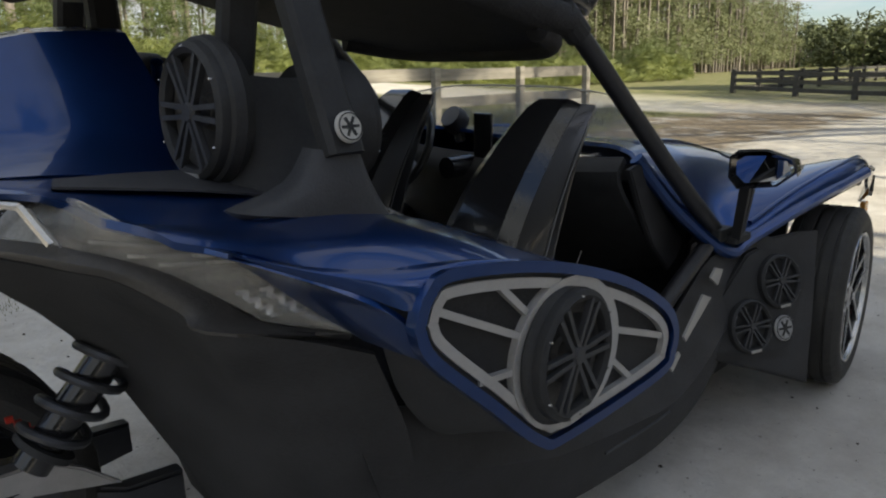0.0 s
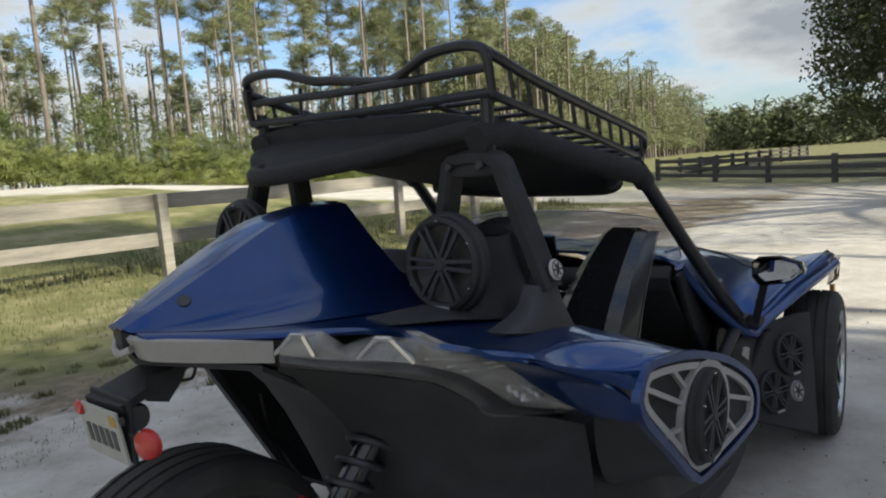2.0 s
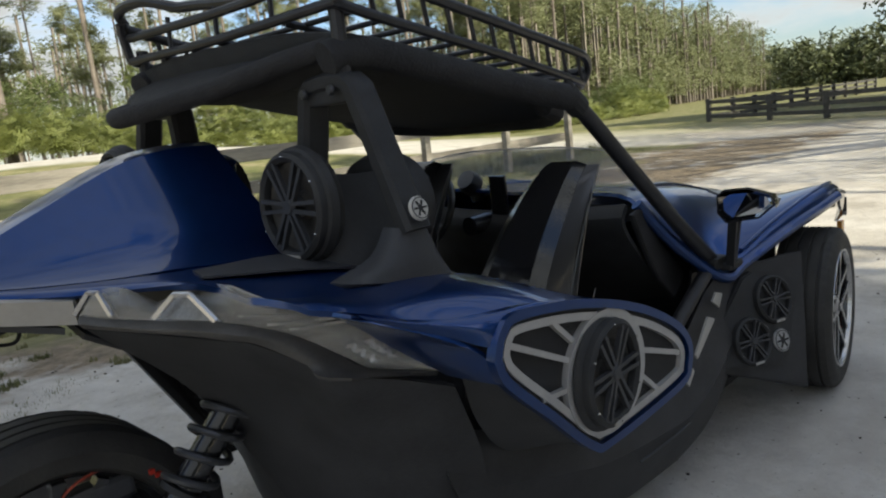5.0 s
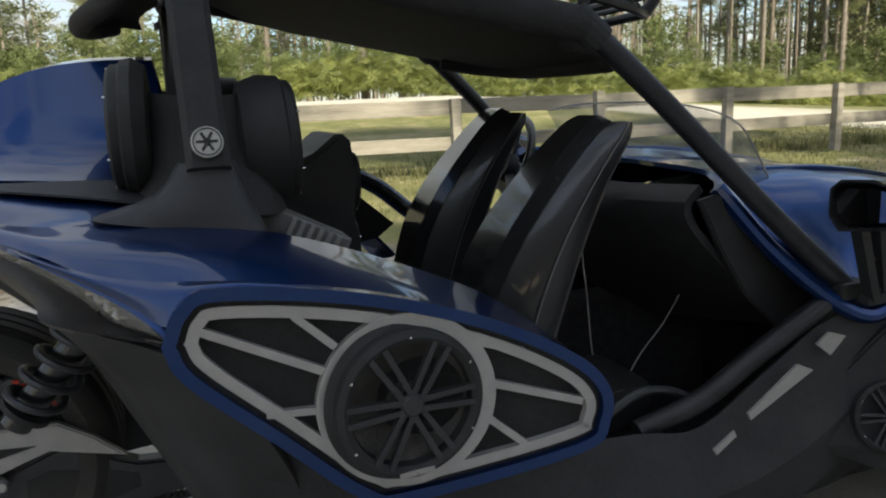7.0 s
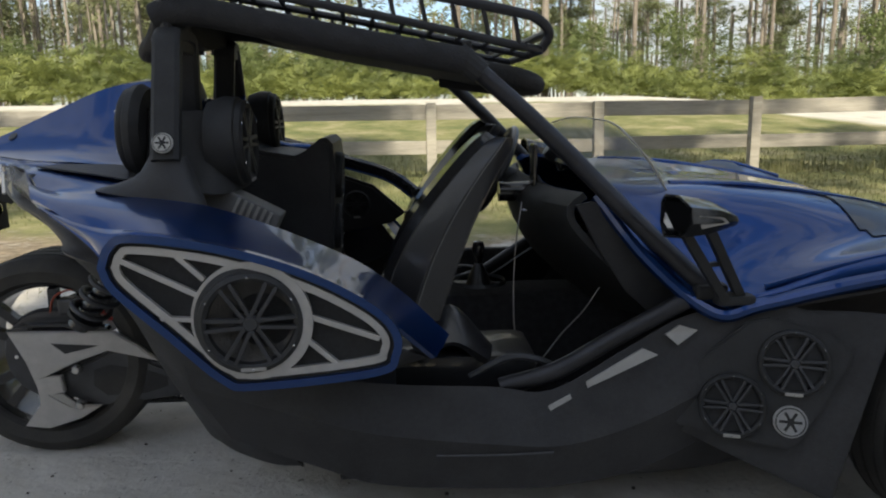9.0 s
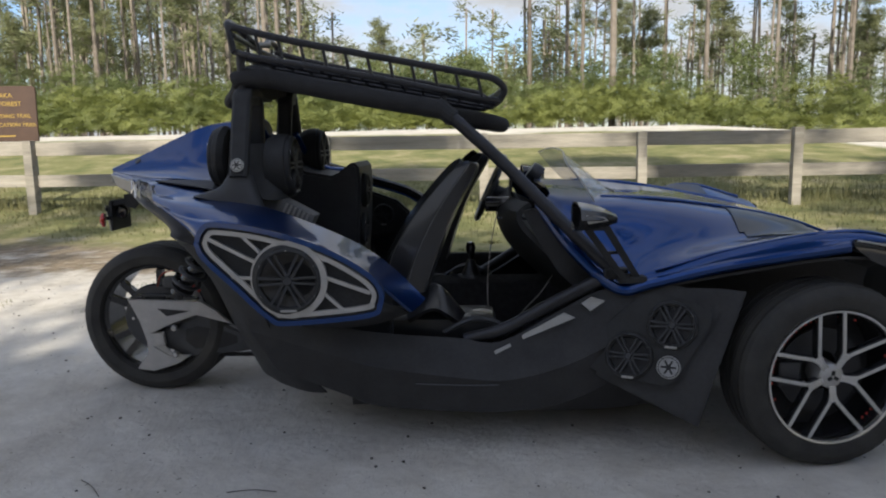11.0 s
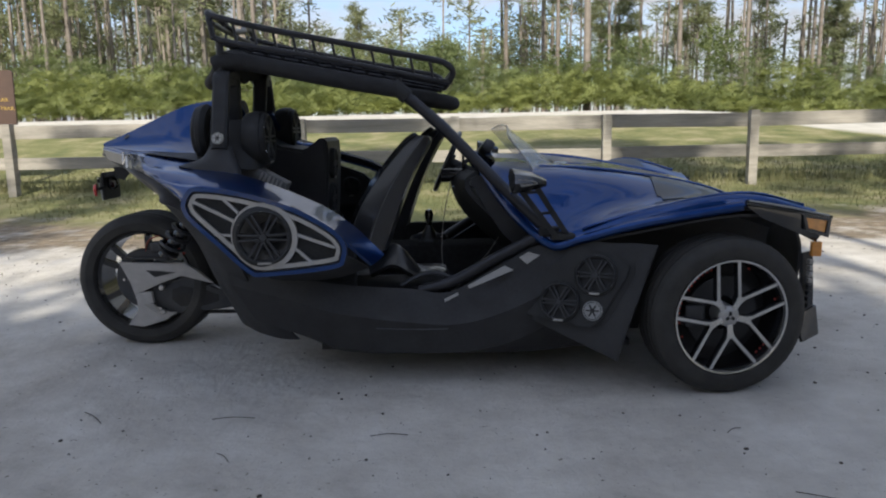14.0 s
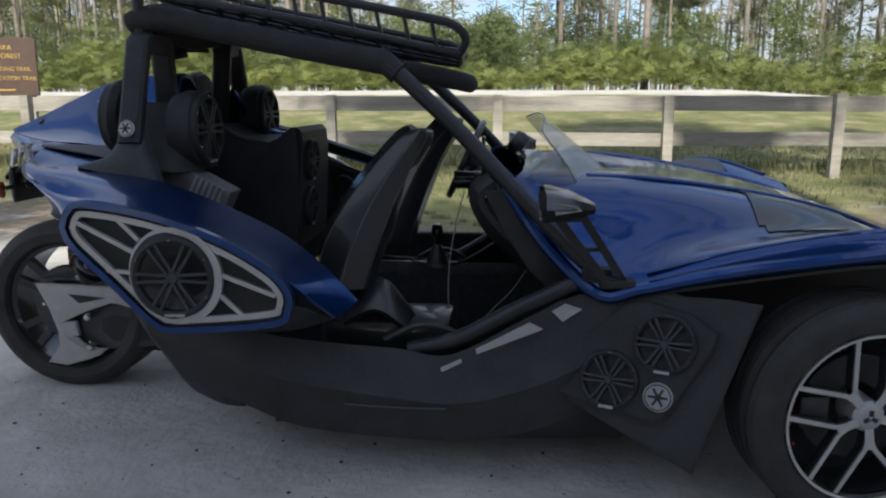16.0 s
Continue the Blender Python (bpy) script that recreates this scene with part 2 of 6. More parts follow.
def slab(outline, depth, place, bev=0.0, bm=None):
    """A flat plate: outline in (u, v), thickness depth; place maps (u, v, d) to the world."""
    own = bmesh.new()
    a = [own.verts.new((u, v, 0)) for u, v in outline]
    f = own.faces.new(a)
    ex = bmesh.ops.extrude_face_region(own, geom=[f])
    for v in ex["geom"]:
        if isinstance(v, bmesh.types.BMVert):
            v.co.z += depth
    if bev:
        bmesh.ops.bevel(own, geom=[e for e in own.edges if abs(e.verts[0].co.z - e.verts[1].co.z) < 1e-6], offset=bev, segments=2, affect="EDGES")
    for v in own.verts:
        v.co = Vector(place(*v.co))
    if bm is None:
        return own
    return join(bm, own)


def frame_ring(outer, inner, depth, place):
    """A flat closed band between two outlines of equal count."""
    bm = bmesh.new()
    n = len(outer)
    v = [[bm.verts.new(place(u, w, d)) for u, w in ln] for ln in (outer, inner) for d in (0, depth)]
    o0, o1, i0, i1 = v
    for k in range(n):
        j = (k + 1) % n
        bm.faces.new((o1[k], o1[j], i1[j], i1[k]))
        bm.faces.new((o0[k], o0[j], o1[j], o1[k]))
        bm.faces.new((i0[k], i0[j], i1[j], i1[k]))
        bm.faces.new((o0[k], o0[j], i0[j], i0[k]))
    return bm


def lathe(profile, seg, m, bm=None, closed=False):
    """Turns (radius, height) round the local z axis, then lays it by m."""
    bm = bm or bmesh.new()
    rings = []
    for r, h in profile:
        if r < 1e-5:
            rings.append([bm.verts.new(m @ Vector((0, 0, h)))])
        else:
            rings.append([bm.verts.new(m @ Vector((r * math.cos(2 * math.pi * k / seg), r * math.sin(2 * math.pi * k / seg), h))) for k in range(seg)])
    pairs = list(zip(rings, rings[1:])) + ([(rings[-1], rings[0])] if closed else [])
    for a, b in pairs:
        for k in range(seg):
            j = (k + 1) % seg
            q = [a[0]] if len(a) == 1 else [a[k], a[j]]
            w = [b[0]] if len(b) == 1 else [b[j], b[k]]
            if len(q) + len(w) > 2:
                bm.faces.new(q + w)
    return bm


def facing(at, way):
    """A pose at a place whose local z points along way."""
    return Matrix.Translation(at) @ Vector(way).to_track_quat("Z", "Y").to_matrix().to_4x4()


def bar(a, b, w, h, bm=None, up=(0, 0, 1)):
    """A square bar from a to b."""
    a, b = Vector(a), Vector(b)
    d = (b - a).normalized()
    s = d.cross(Vector(up)).normalized()
    u = s.cross(d)
    bm = bm or bmesh.new()
    q = [[bm.verts.new(p + s * i * w / 2 + u * j * h / 2) for i, j in ((-1, -1), (1, -1), (1, 1), (-1, 1))] for p in (a, b)]
    for k in range(4):
        bm.faces.new((q[0][k], q[0][(k + 1) % 4], q[1][(k + 1) % 4], q[1][k]))
    bm.faces.new(q[0])
    bm.faces.new(q[1])
    return bm

# ---------------------------------------------------------------- ground
def ground_z(x, y):
    f = min(1.0, max(0.0, (y - 4.0) / 19.0))
    return 0.024 * min(1.0, max(0.0, (2.2 - x) / 2.2)) + 1.46 * f * f * (3 - 2 * f) * (1 if x < 9 else max(0.0, 1 - (x - 9) / 22))


def noise2(x, y, s):
    return noise.noise(Vector((x * s, y * s, 0.3)))


gm = mat("ground_earth", (0.40, 0.37, 0.31), 0.95)
nt = gm.node_tree
n, l = nt.nodes, nt.links
for k in [k for k in n if k.type not in ("BSDF_PRINCIPLED", "OUTPUT_MATERIAL")]:
    n.remove(k)
P = n["Principled BSDF"]
P.inputs["Roughness"].default_value = 0.95
P.inputs["Specular IOR Level"].default_value = 0.15
co = n.new("ShaderNodeTexCoord")
sep = n.new("ShaderNodeSeparateXYZ")
l.new(co.outputs["Object"], sep.inputs[0])


def tex(scale, detail=6.0, rough=0.6):
    t = n.new("ShaderNodeTexNoise")
    t.inputs["Scale"].default_value, t.inputs["Detail"].default_value, t.inputs["Roughness"].default_value = scale, detail, rough
    l.new(co.outputs["Object"], t.inputs[0])
    return t.outputs[0]


def op(kind, a, b, c=None):
    m = n.new("ShaderNodeMath")
    m.operation = kind
    for i, v in enumerate((a, b, c)):
        if v is None:
            continue
        if isinstance(v, (int, float)):
            m.inputs[i].default_value = v
        else:
            l.new(v, m.inputs[i])
    return m.outputs[0]


def ramp(v, stops):
    r = n.new("ShaderNodeValToRGB")
    e = r.color_ramp.elements
    while len(e) < len(stops):
        e.new(0.5)
    for k, (p, c) in zip(e, stops):
        k.position, k.color = p, (*c, 1) if len(c) == 3 else c
    l.new(v, r.inputs[0])
    return r.outputs[0]


def mix(f, a, b):
    m = n.new("ShaderNodeMixRGB")
    l.new(f, m.inputs[0])
    l.new(a, m.inputs[1])
    l.new(b, m.inputs[2])
    return m.outputs[0]


X, Y = sep.outputs[0], sep.outputs[1]
sand = ramp(tex(3.0, 9, 0.7), [(0.28, (0.47, 0.44, 0.395)), (0.52, (0.58, 0.55, 0.50)), (0.75, (0.68, 0.65, 0.60))])
speck = ramp(tex(38.0, 3, 0.6), [(0.27, (0.14, 0.12, 0.10)), (0.33, (1, 1, 1))])
mm = n.new("ShaderNodeMixRGB")
mm.blend_type = "MULTIPLY"
mm.inputs[0].default_value = 0.75
mott = ramp(tex(0.9, 8, 0.72), [(0.34, (0.66, 0.64, 0.61)), (0.47, (0.90, 0.89, 0.88)), (0.58, (1, 1, 1))])
mo = n.new("ShaderNodeMixRGB")
mo.blend_type = "MULTIPLY"
mo.inputs[0].default_value = 1.0
l.new(sand, mo.inputs[1])
l.new(mott, mo.inputs[2])
l.new(mo.outputs[0], mm.inputs[1])
l.new(speck, mm.inputs[2])
grass = ramp(tex(1.3, 8, 0.7), [(0.30, (0.095, 0.115, 0.045)), (0.5, (0.19, 0.19, 0.085)), (0.68, (0.33, 0.29, 0.175))])
road = ramp(tex(2.0, 6), [(0.3, (0.44, 0.415, 0.36)), (0.7, (0.64, 0.61, 0.55))])
edge = op("ADD", Y, op("MULTIPLY", op("SUBTRACT", tex(0.55, 6, 0.65), 0.5), 5.0))
lim = op("ADD", 4.6, op("MULTIPLY", op("MAXIMUM", op("SUBTRACT", X, 7.0), 0.0), 0.22))
lim = op("SUBTRACT", lim, op("MULTIPLY", op("MAXIMUM", op("SUBTRACT", 2.6, op("ABSOLUTE", op("SUBTRACT", X, 1.6), 0.0)), 0.0), 0.5))
g1 = ramp(op("MULTIPLY_ADD", op("SUBTRACT", edge, lim), 0.6, 0.5), [(0.25, (0, 0, 0)), (0.8, (1, 1, 1))])
# brown leaf litter, spread wider so its dark colour also imitates dappled shade
litter_shade = ramp(tex(9.0, 7, 0.7), [(0.35, (0.10, 0.075, 0.045)), (0.65, (0.27, 0.21, 0.14))])
gl = ramp(op("MULTIPLY", tex(1.1, 7, 0.7), ramp(op("MULTIPLY_ADD", op("SUBTRACT", Y, 1.2), 0.50, 0.0), [(0, (0, 0, 0)), (1, (1, 1, 1))])), [(0.33, (0, 0, 0)), (0.47, (0.9, 0.9, 0.9))])
base_col = mix(gl, mix(g1, mm.outputs[0], grass), mix(g1, litter_shade, grass))
g3 = ramp(op("MULTIPLY_ADD", op("SUBTRACT", op("ADD", X, op("MULTIPLY", op("SUBTRACT", tex(0.35, 5), 0.5), 7.0)), 20.5), 0.4, 0.5), [(0.2, (0, 0, 0)), (0.8, (0.9, 0.9, 0.9))])
base_col = mix(g3, base_col, grass)
bend = op("MAXIMUM", op("SUBTRACT", X, 9.0), 0.0)
ry = op("ABSOLUTE", op("SUBTRACT", op("ADD", op("ADD", Y, op("MULTIPLY", op("SUBTRACT", tex(0.3, 4), 0.5), 3.0)), op("MULTIPLY", bend, 1.3)), 20.8), 0.0)
g2 = ramp(op("DIVIDE", op("MULTIPLY", ry, 0.25), op("MULTIPLY_ADD", bend, 0.22, 1.0)), [(0.42, (1, 1, 1)), (0.62, (0, 0, 0))])
fade = ramp(op("MULTIPLY_ADD", X, 0.02, 0.0), [(0.31, (1, 1, 1)), (0.46, (0.10, 0.10, 0.10))])
g2 = op("MULTIPLY", g2, fade)
base_col = mix(g2, base_col, road)
l.new(base_col, P.inputs["Base Color"])
bp = n.new("ShaderNodeBump")
bp.inputs["Strength"].default_value, bp.inputs["Distance"].default_value = 0.6, 0.025
l.new(op("ADD", tex(22.0, 7, 0.7), op("MULTIPLY", tex(4.0, 5), 1.5)), bp.inputs["Height"])
l.new(bp.outputs[0], P.inputs["Normal"])

bm = bmesh.new()
xs = [-400, -150, -70, -40, -25] + [-16 + 0.4 * k for k in range(121)] + [40, 55, 80, 130, 250, 500]
ys = [-400, -150, -60, -30] + [-12 + 0.8 * k for k in range(61)] + [45, 60, 90, 150, 300, 500]
gv = [[bm.verts.new((x, y, ground_z(x, y) + (0.012 * noise2(x, y, 0.6) - 0.004 if abs(x - 1.3) > 3.2 or abs(y) > 2.2 else 0))) for y in ys] for x in xs]
for i in range(len(xs) - 1):
    for j in range(len(ys) - 1):
        bm.faces.new((gv[i][j], gv[i + 1][j], gv[i + 1][j + 1], gv[i][j + 1]))
tagged(part("ground", bm, gm, None, "", True, 80), "pale packed sand giving way to rough grass and a sandy track", "ground", kind="structure")


# ---------------------------------------------------------------- fences and sign
rng = random.Random(5)


def plank(a, b, h, t, bm=None):
    own = bar(a, b, t, h)
    bmesh.ops.bevel(own, geom=own.edges[:], offset=0.004, segments=1, affect="EDGES")
    return own


fence = tagged(empty("rail_fence", (0, 0, 0)), "weathered grey two-rail wooden fence along the grass", "fence")
px = [-5.2 - 2.3 * 4 + 2.3 * k for k in range(4)] + [-5.2, -2.95, -0.70, 1.62, 3.91, 6.10, 8.35, 10.55, 12.70]
FY = 7.15
for x in px:
    lean = rng.uniform(-0.012, 0.012)
    z0 = ground_z(x, FY)
    top = z0 + rng.uniform(1.08, 1.11)
    own = block(-0.065, 0.065, -0.06, 0.06, -0.3, top - z0, 0.008)
    own.transform(Matrix.Translation((x, FY, z0)) @ Matrix.Rotation(lean, 4, "Y"))
    part("post", own, WOOD, fence)
for (x0, x1) in zip(px, px[1:]):
    for h, w in ((0.975, 0.20), (0.50, 0.18)):
        za, zb = ground_z(x0, FY) + h + rng.uniform(-0.012, 0.012), ground_z(x1, FY) + h + rng.uniform(-0.012, 0.012)
        part("rail", plank((x0 - 0.01, FY + 0.086, za), (x1 - 0.015, FY + 0.086, zb), w, 0.045), WOOD, fence)

f2 = tagged(empty("dark_board_fence", (0, 0, 0)), "dark weathered wooden fence across the far end of the lot", "fence")
line = [(52, 10.5), (38, 10.2), (26.0, 9.9)]
near = [(26.0, 9.9), (24.6, 7.2), (23.4, 5.1), (22.4, 3.0), (21.4, 0.9), (20.4, -1.2), (19.4, -3.3), (18.4, -5.4)]
for chain in (line, near):
    for (x0, y0), (x1, y1) in zip(chain, chain[1:]):
        m = max(1, round(math.hypot(x1 - x0, y1 - y0) / 2.2))
        for k in range(m):
            a = Vector((x0 + (x1 - x0) * k / m, y0 + (y1 - y0) * k / m, 0))
            b = Vector((x0 + (x1 - x0) * (k + 1) / m, y0 + (y1 - y0) * (k + 1) / m, 0))
            a.z, b.z = ground_z(a.x, a.y), ground_z(b.x, b.y)
            own = block(-0.08, 0.08, -0.08, 0.08, -0.2, 0.84, 0.01)
            own.transform(Matrix.Translation(a))
            part("post", own, WOODD, f2)
            for h in (0.72, 0.46, 0.20):
                part("rail", plank(a + Vector((0, 0, h)), b + Vector((0, 0, h)), 0.13, 0.05), WOODD, f2)

sign = tagged(empty("trail_sign", (-6.22, 8.0, ground_z(-6.2, 8.0) + 0.04)), "brown wooden trail sign with yellow routed lettering", "sign")
sign.rotation_euler = (0, 0, radians(12))
edge_ = [(-0.60, 1.86), (-0.55, 1.885), (0.59, 1.885), (0.63, 1.85), (0.61, 1.00), (-0.40, 1.00)]
part("board", slab(edge_, 0.05, lambda u, v, d: (u, 0.03 - d, v), 0.006), BROWN, sign)
part("edge_line", bar((-0.565, -0.023, 1.85), (-0.375, -0.023, 1.01), 0.03, 0.008, None, (0, 1, 0)), GOLD, sign, "yellow painted edge line")
part("back_board", slab([(-0.70, 1.87), (-0.60, 1.87), (-0.40, 1.01), (-0.50, 1.01)], 0.02, lambda u, v, d: (u, 0.05 - d, v)), BROWN, sign)
part("edge_line", bar((-0.685, 0.024, 1.86), (-0.49, 0.024, 1.01), 0.022, 0.008, None, (0, 1, 0)), GOLD, sign, "yellow painted edge line")
for x in (-0.25, 0.45):
    part("post", block(x - 0.06, x + 0.06, 0.032, 0.13, -0.3, 1.75, 0.008), WOOD, sign)
for text, z, size in (("WELAKA", 1.70, 0.10), ("STATE FOREST", 1.57, 0.10), ("JOHNS LANDING TRAIL", 1.38, 0.085), ("FOREST EDUCATION TRAIL", 1.24, 0.085)):
    fc = bpy.data.curves.new("lettering", "FONT")
    fc.body, fc.size, fc.align_x, fc.extrude = text, size, "CENTER", 0.003
    tmp = new("tmp", fc)
    me = bpy.data.meshes.new_from_object(tmp.evaluated_get(bpy.context.evaluated_depsgraph_get()))
    bpy.data.objects.remove(tmp)
    me.materials.clear()
    me.materials.append(GOLD)
    tx = new("lettering", me)
    tx.parent = sign
    tx.matrix_basis = pose(0.08, -0.024, z, 90, 0, 0)
part("arrow", slab([(-0.22, 1.09), (-0.14, 1.125), (-0.14, 1.10), (0.22, 1.10), (0.22, 1.08), (-0.14, 1.08), (-0.14, 1.055)], 0.005, lambda u, v, d: (u + 0.05, -0.021 - d, v)), GOLD, sign, "yellow arrow")


# ---------------------------------------------------------------- trees
def tufts(centres, size, count, r, flat=0.5, length=0.26, width=0.03):
    """Needle or leaf sprays: thin pointed leaves fanned round each centre."""
    v, f = [], []
    for c in centres:
        for _ in range(count):
            a, e = r.uniform(0, 2 * math.pi), r.uniform(-0.5, 1.0)
            d = Vector((math.cos(a), math.sin(a), e * flat * 2)).normalized()
            s = d.cross(Vector((r.uniform(-1, 1), r.uniform(-1, 1), r.uniform(-1, 1)))).normalized() * width * r.uniform(0.7, 1.3)
            o = Vector(c) + Vector((r.gauss(0, size), r.gauss(0, size), r.gauss(0, size * flat)))
            q = o + d * length * r.uniform(0.6, 1.3)
            i = len(v)
            v += [o - s, o + s, q + s * 0.5, q - s * 0.5]
            f.append((i, i + 1, i + 2, i + 3))
    return v, f


def leafmesh(v, f, material, name):
    me = bpy.data.meshes.new(name)
    me.from_pydata([tuple(p) for p in v], [], f)
    me.materials.append(material)
    return me


def pine(seed, height, crown_from, spread, dens=1.0, name="pine_tree"):
    r = random.Random(seed)
    t = empty(name, (0, 0, 0))
    lean = (r.uniform(-0.02, 0.02), r.uniform(-0.02, 0.02))
    stem = [(lean[0] * h * h / height, lean[1] * h * h / height, h) for h in [height * k / 6 for k in range(7)]]
    bm = tube([(0, 0, -0.4), *stem[1:]], (0.12 * height / 16, 0.03), 8, 3)
    centres = []
    nb = int(20 * dens)
    for k in range(nb):
        h = height * (crown_from + (1 - crown_from) * (k + r.random()) / nb)
        f = (h / height - crown_from) / (1 - crown_from)
        reach = spread * (0.35 + 0.85 * math.sin(math.pi * min(1, 0.18 + 0.82 * f))) * r.uniform(0.45, 1.15)
        a = r.uniform(0, 2 * math.pi)
        root = Vector((lean[0] * h * h / height, lean[1] * h * h / height, h))
        tip = root + Vector((math.cos(a) * reach, math.sin(a) * reach, reach * r.uniform(0.05, 0.55)))
        tube([root, (root + tip) / 2 + Vector((0, 0, 0.08)), tip], (0.04, 0.012), 5, 2, bm)
        for _ in range(r.randint(4, 7)):
            q = root.lerp(tip, r.uniform(0.45, 1.08)) + Vector((r.gauss(0, 0.22), r.gauss(0, 0.22), r.gauss(0.08, 0.16)))
            centres.append(q)
    for _ in range(int(6 * dens)):
        centres.append(Vector((lean[0] * height + r.gauss(0, 0.3), lean[1] * height + r.gauss(0, 0.3), height + r.uniform(-0.8, 0.3))))
    for k in range(r.randint(2, 5)):
        h = height * r.uniform(0.25, crown_from)
        a = r.uniform(0, 6.28)
        tube([(0, 0, h), (math.cos(a) * 0.6, math.sin(a) * 0.6, h + 0.15)], (0.025, 0.008), 4, 1, bm)
    part("trunk", bm, BARK, t, "", True)
    me = leafmesh(*tufts(centres, 0.22, 46, r, 0.55, 0.28, 0.021), NEEDLE, "crown")
    cr_ = new("crown", me)
    cr_.parent = t
    return tagged(t, "tall slender longleaf pine with sparse green crown", "tree", "pines behind the track")


PINES = [pine(11, 17.5, 0.66, 1.9), pine(12, 20.0, 0.66, 2.2, 1.2), pine(13, 13.5, 0.62, 1.6, 0.9), pine(14, 15.5, 0.72, 1.6, 0.8), pine(15, 10.5, 0.55, 1.4, 0.8), pine(16, 22.0, 0.68, 2.4, 1.2)]
r = random.Random(31)
spots = []
tries = 0
while len(spots) < 92 and tries < 6000:
    tries += 1
    x, y = r.uniform(-38, 58), r.uniform(28, 62)
    if (y + 1.6) / (x + 0.5) < 0.66 and x > 0:
        continue
    gap = -0.24 < (x - 1.58) / (y + 3.6) < 0.05
    if gap and r.random() < 0.85:
        continue
    if all((x - a) ** 2 + (y - b) ** 2 > 9.0 for a, b in spots):
        spots.append((x, y))
for k in range(52):
    f = (k + r.random()) / 52
    spots.append((46 + 50 * f + r.uniform(-3, 3), 33 + 11 * f + r.uniform(0, 12)))
# unseen pines behind the camera, added only for the shadows they throw
shade_spots = [(8.3, -14.0, 0.85), (-3.4, -13.0, 0.80), (11.5, -11.0, 0.80)]
used = set()
for k, (x, y) in enumerate(spots):
    src = PINES[k % 6] if k < 92 else PINES[(2, 0, 3)[k % 3]]
    m = Matrix.Translation((x, y, ground_z(x, y) - 0.1)) @ Matrix.Rotation(r.uniform(0, 6.28), 4, "Z") @ Matrix.Scale(r.uniform(0.8, 1.1) if k < 92 else r.uniform(0.72, 1.0), 4)
    if src not in used:
        used.add(src)
        src.matrix_basis = m
    else:
        c = copy_thing(src, m)
        c.scale = m.to_scale()
for k, (x, y, s) in enumerate(shade_spots):
    m = Matrix.Translation((x, y, -0.1)) @ Matrix.Rotation(k * 1.3, 4, "Z") @ Matrix.Scale(s, 4)
    c = copy_thing(PINES[(1, 0, 1)[k]], m)
    c.scale = m.to_scale()

# far woods: stems and foliage past the single trees
bm = bmesh.new()
woods = {"pine": ([], []), "shade": ([], [])}
for k in range(1250):
    kind, stem = "pine", 0.13
    if k < 620:
        x, y = r.uniform(-95, 95), r.uniform(48, 88)
        q = (x - 1.58) / (y + 3.6)
        if q < -0.22:
            h, low, n_, stem = r.uniform(10, 19), 0.38, 17, 0.17
        elif q < 0.10:
            h, low, n_ = r.uniform(4.5, 9.5), 0.25, 18
        else:
            h, low, n_, stem = r.uniform(7, 13), 0.60, 6, 0.16
    elif k < 1070:
        q = r.random()
        x, y, stem = 46 + 92 * q, 33 + 14 * q + abs(r.gauss(0, 9)), 0.18
        if k % 3 == 0:
            h, low, n_ = r.uniform(12.0, 16.0) - 4.5 * q, 0.66, 16
        else:
            h, low, n_ = r.uniform(5.0, 11.0) - 3.0 * q, 0.30, 22
    else:
        x, y, h, low, n_, kind = r.uniform(135, 175), r.uniform(-85, 75), r.uniform(5.0, 8.5), 0.0, 36, "shade"
    z = ground_z(x, y)
    bar((x, y, z), (x + r.uniform(-0.4, 0.4), y, z + h * 0.97), stem, stem, bm)
    c = []
    for _ in range(n_):
        f_ = r.uniform(low, 1.02)
        w_ = 1.5 * (0.35 + 0.65 * math.sin(math.pi * min(1.0, max(0.0, (f_ - low) / (1.02 - low) * 0.85 + 0.15))))
        c.append(Vector((x + r.gauss(0, w_ * 0.7), y + r.gauss(0, w_ * 0.7), z + h * f_)))
    a, b = tufts(c, 0.9, 16, r, 0.6, 0.95, 0.14) if kind == "shade" else tufts(c, 0.38, 24, r, 0.5, 0.40, 0.05)
    v, f = woods[kind]
    f += [tuple(i + len(v) for i in q) for q in b]
    v += a
tagged(part("far_stems", bm, BARK), "grey-brown stems of the distant pine wood", "woods", kind="stuff")
tagged(new("far_foliage", leafmesh(*woods["pine"], NEEDLE, "far_foliage")), "distant green pine foliage", "woods", kind="stuff")
# the darker oak leaf colour stands in for shade on this line
tagged(new("far_tree_line", leafmesh(*woods["shade"], OAKL, "far_tree_line")), "tree line at the end of the lot, shade put into its dark green", "woods", kind="stuff")


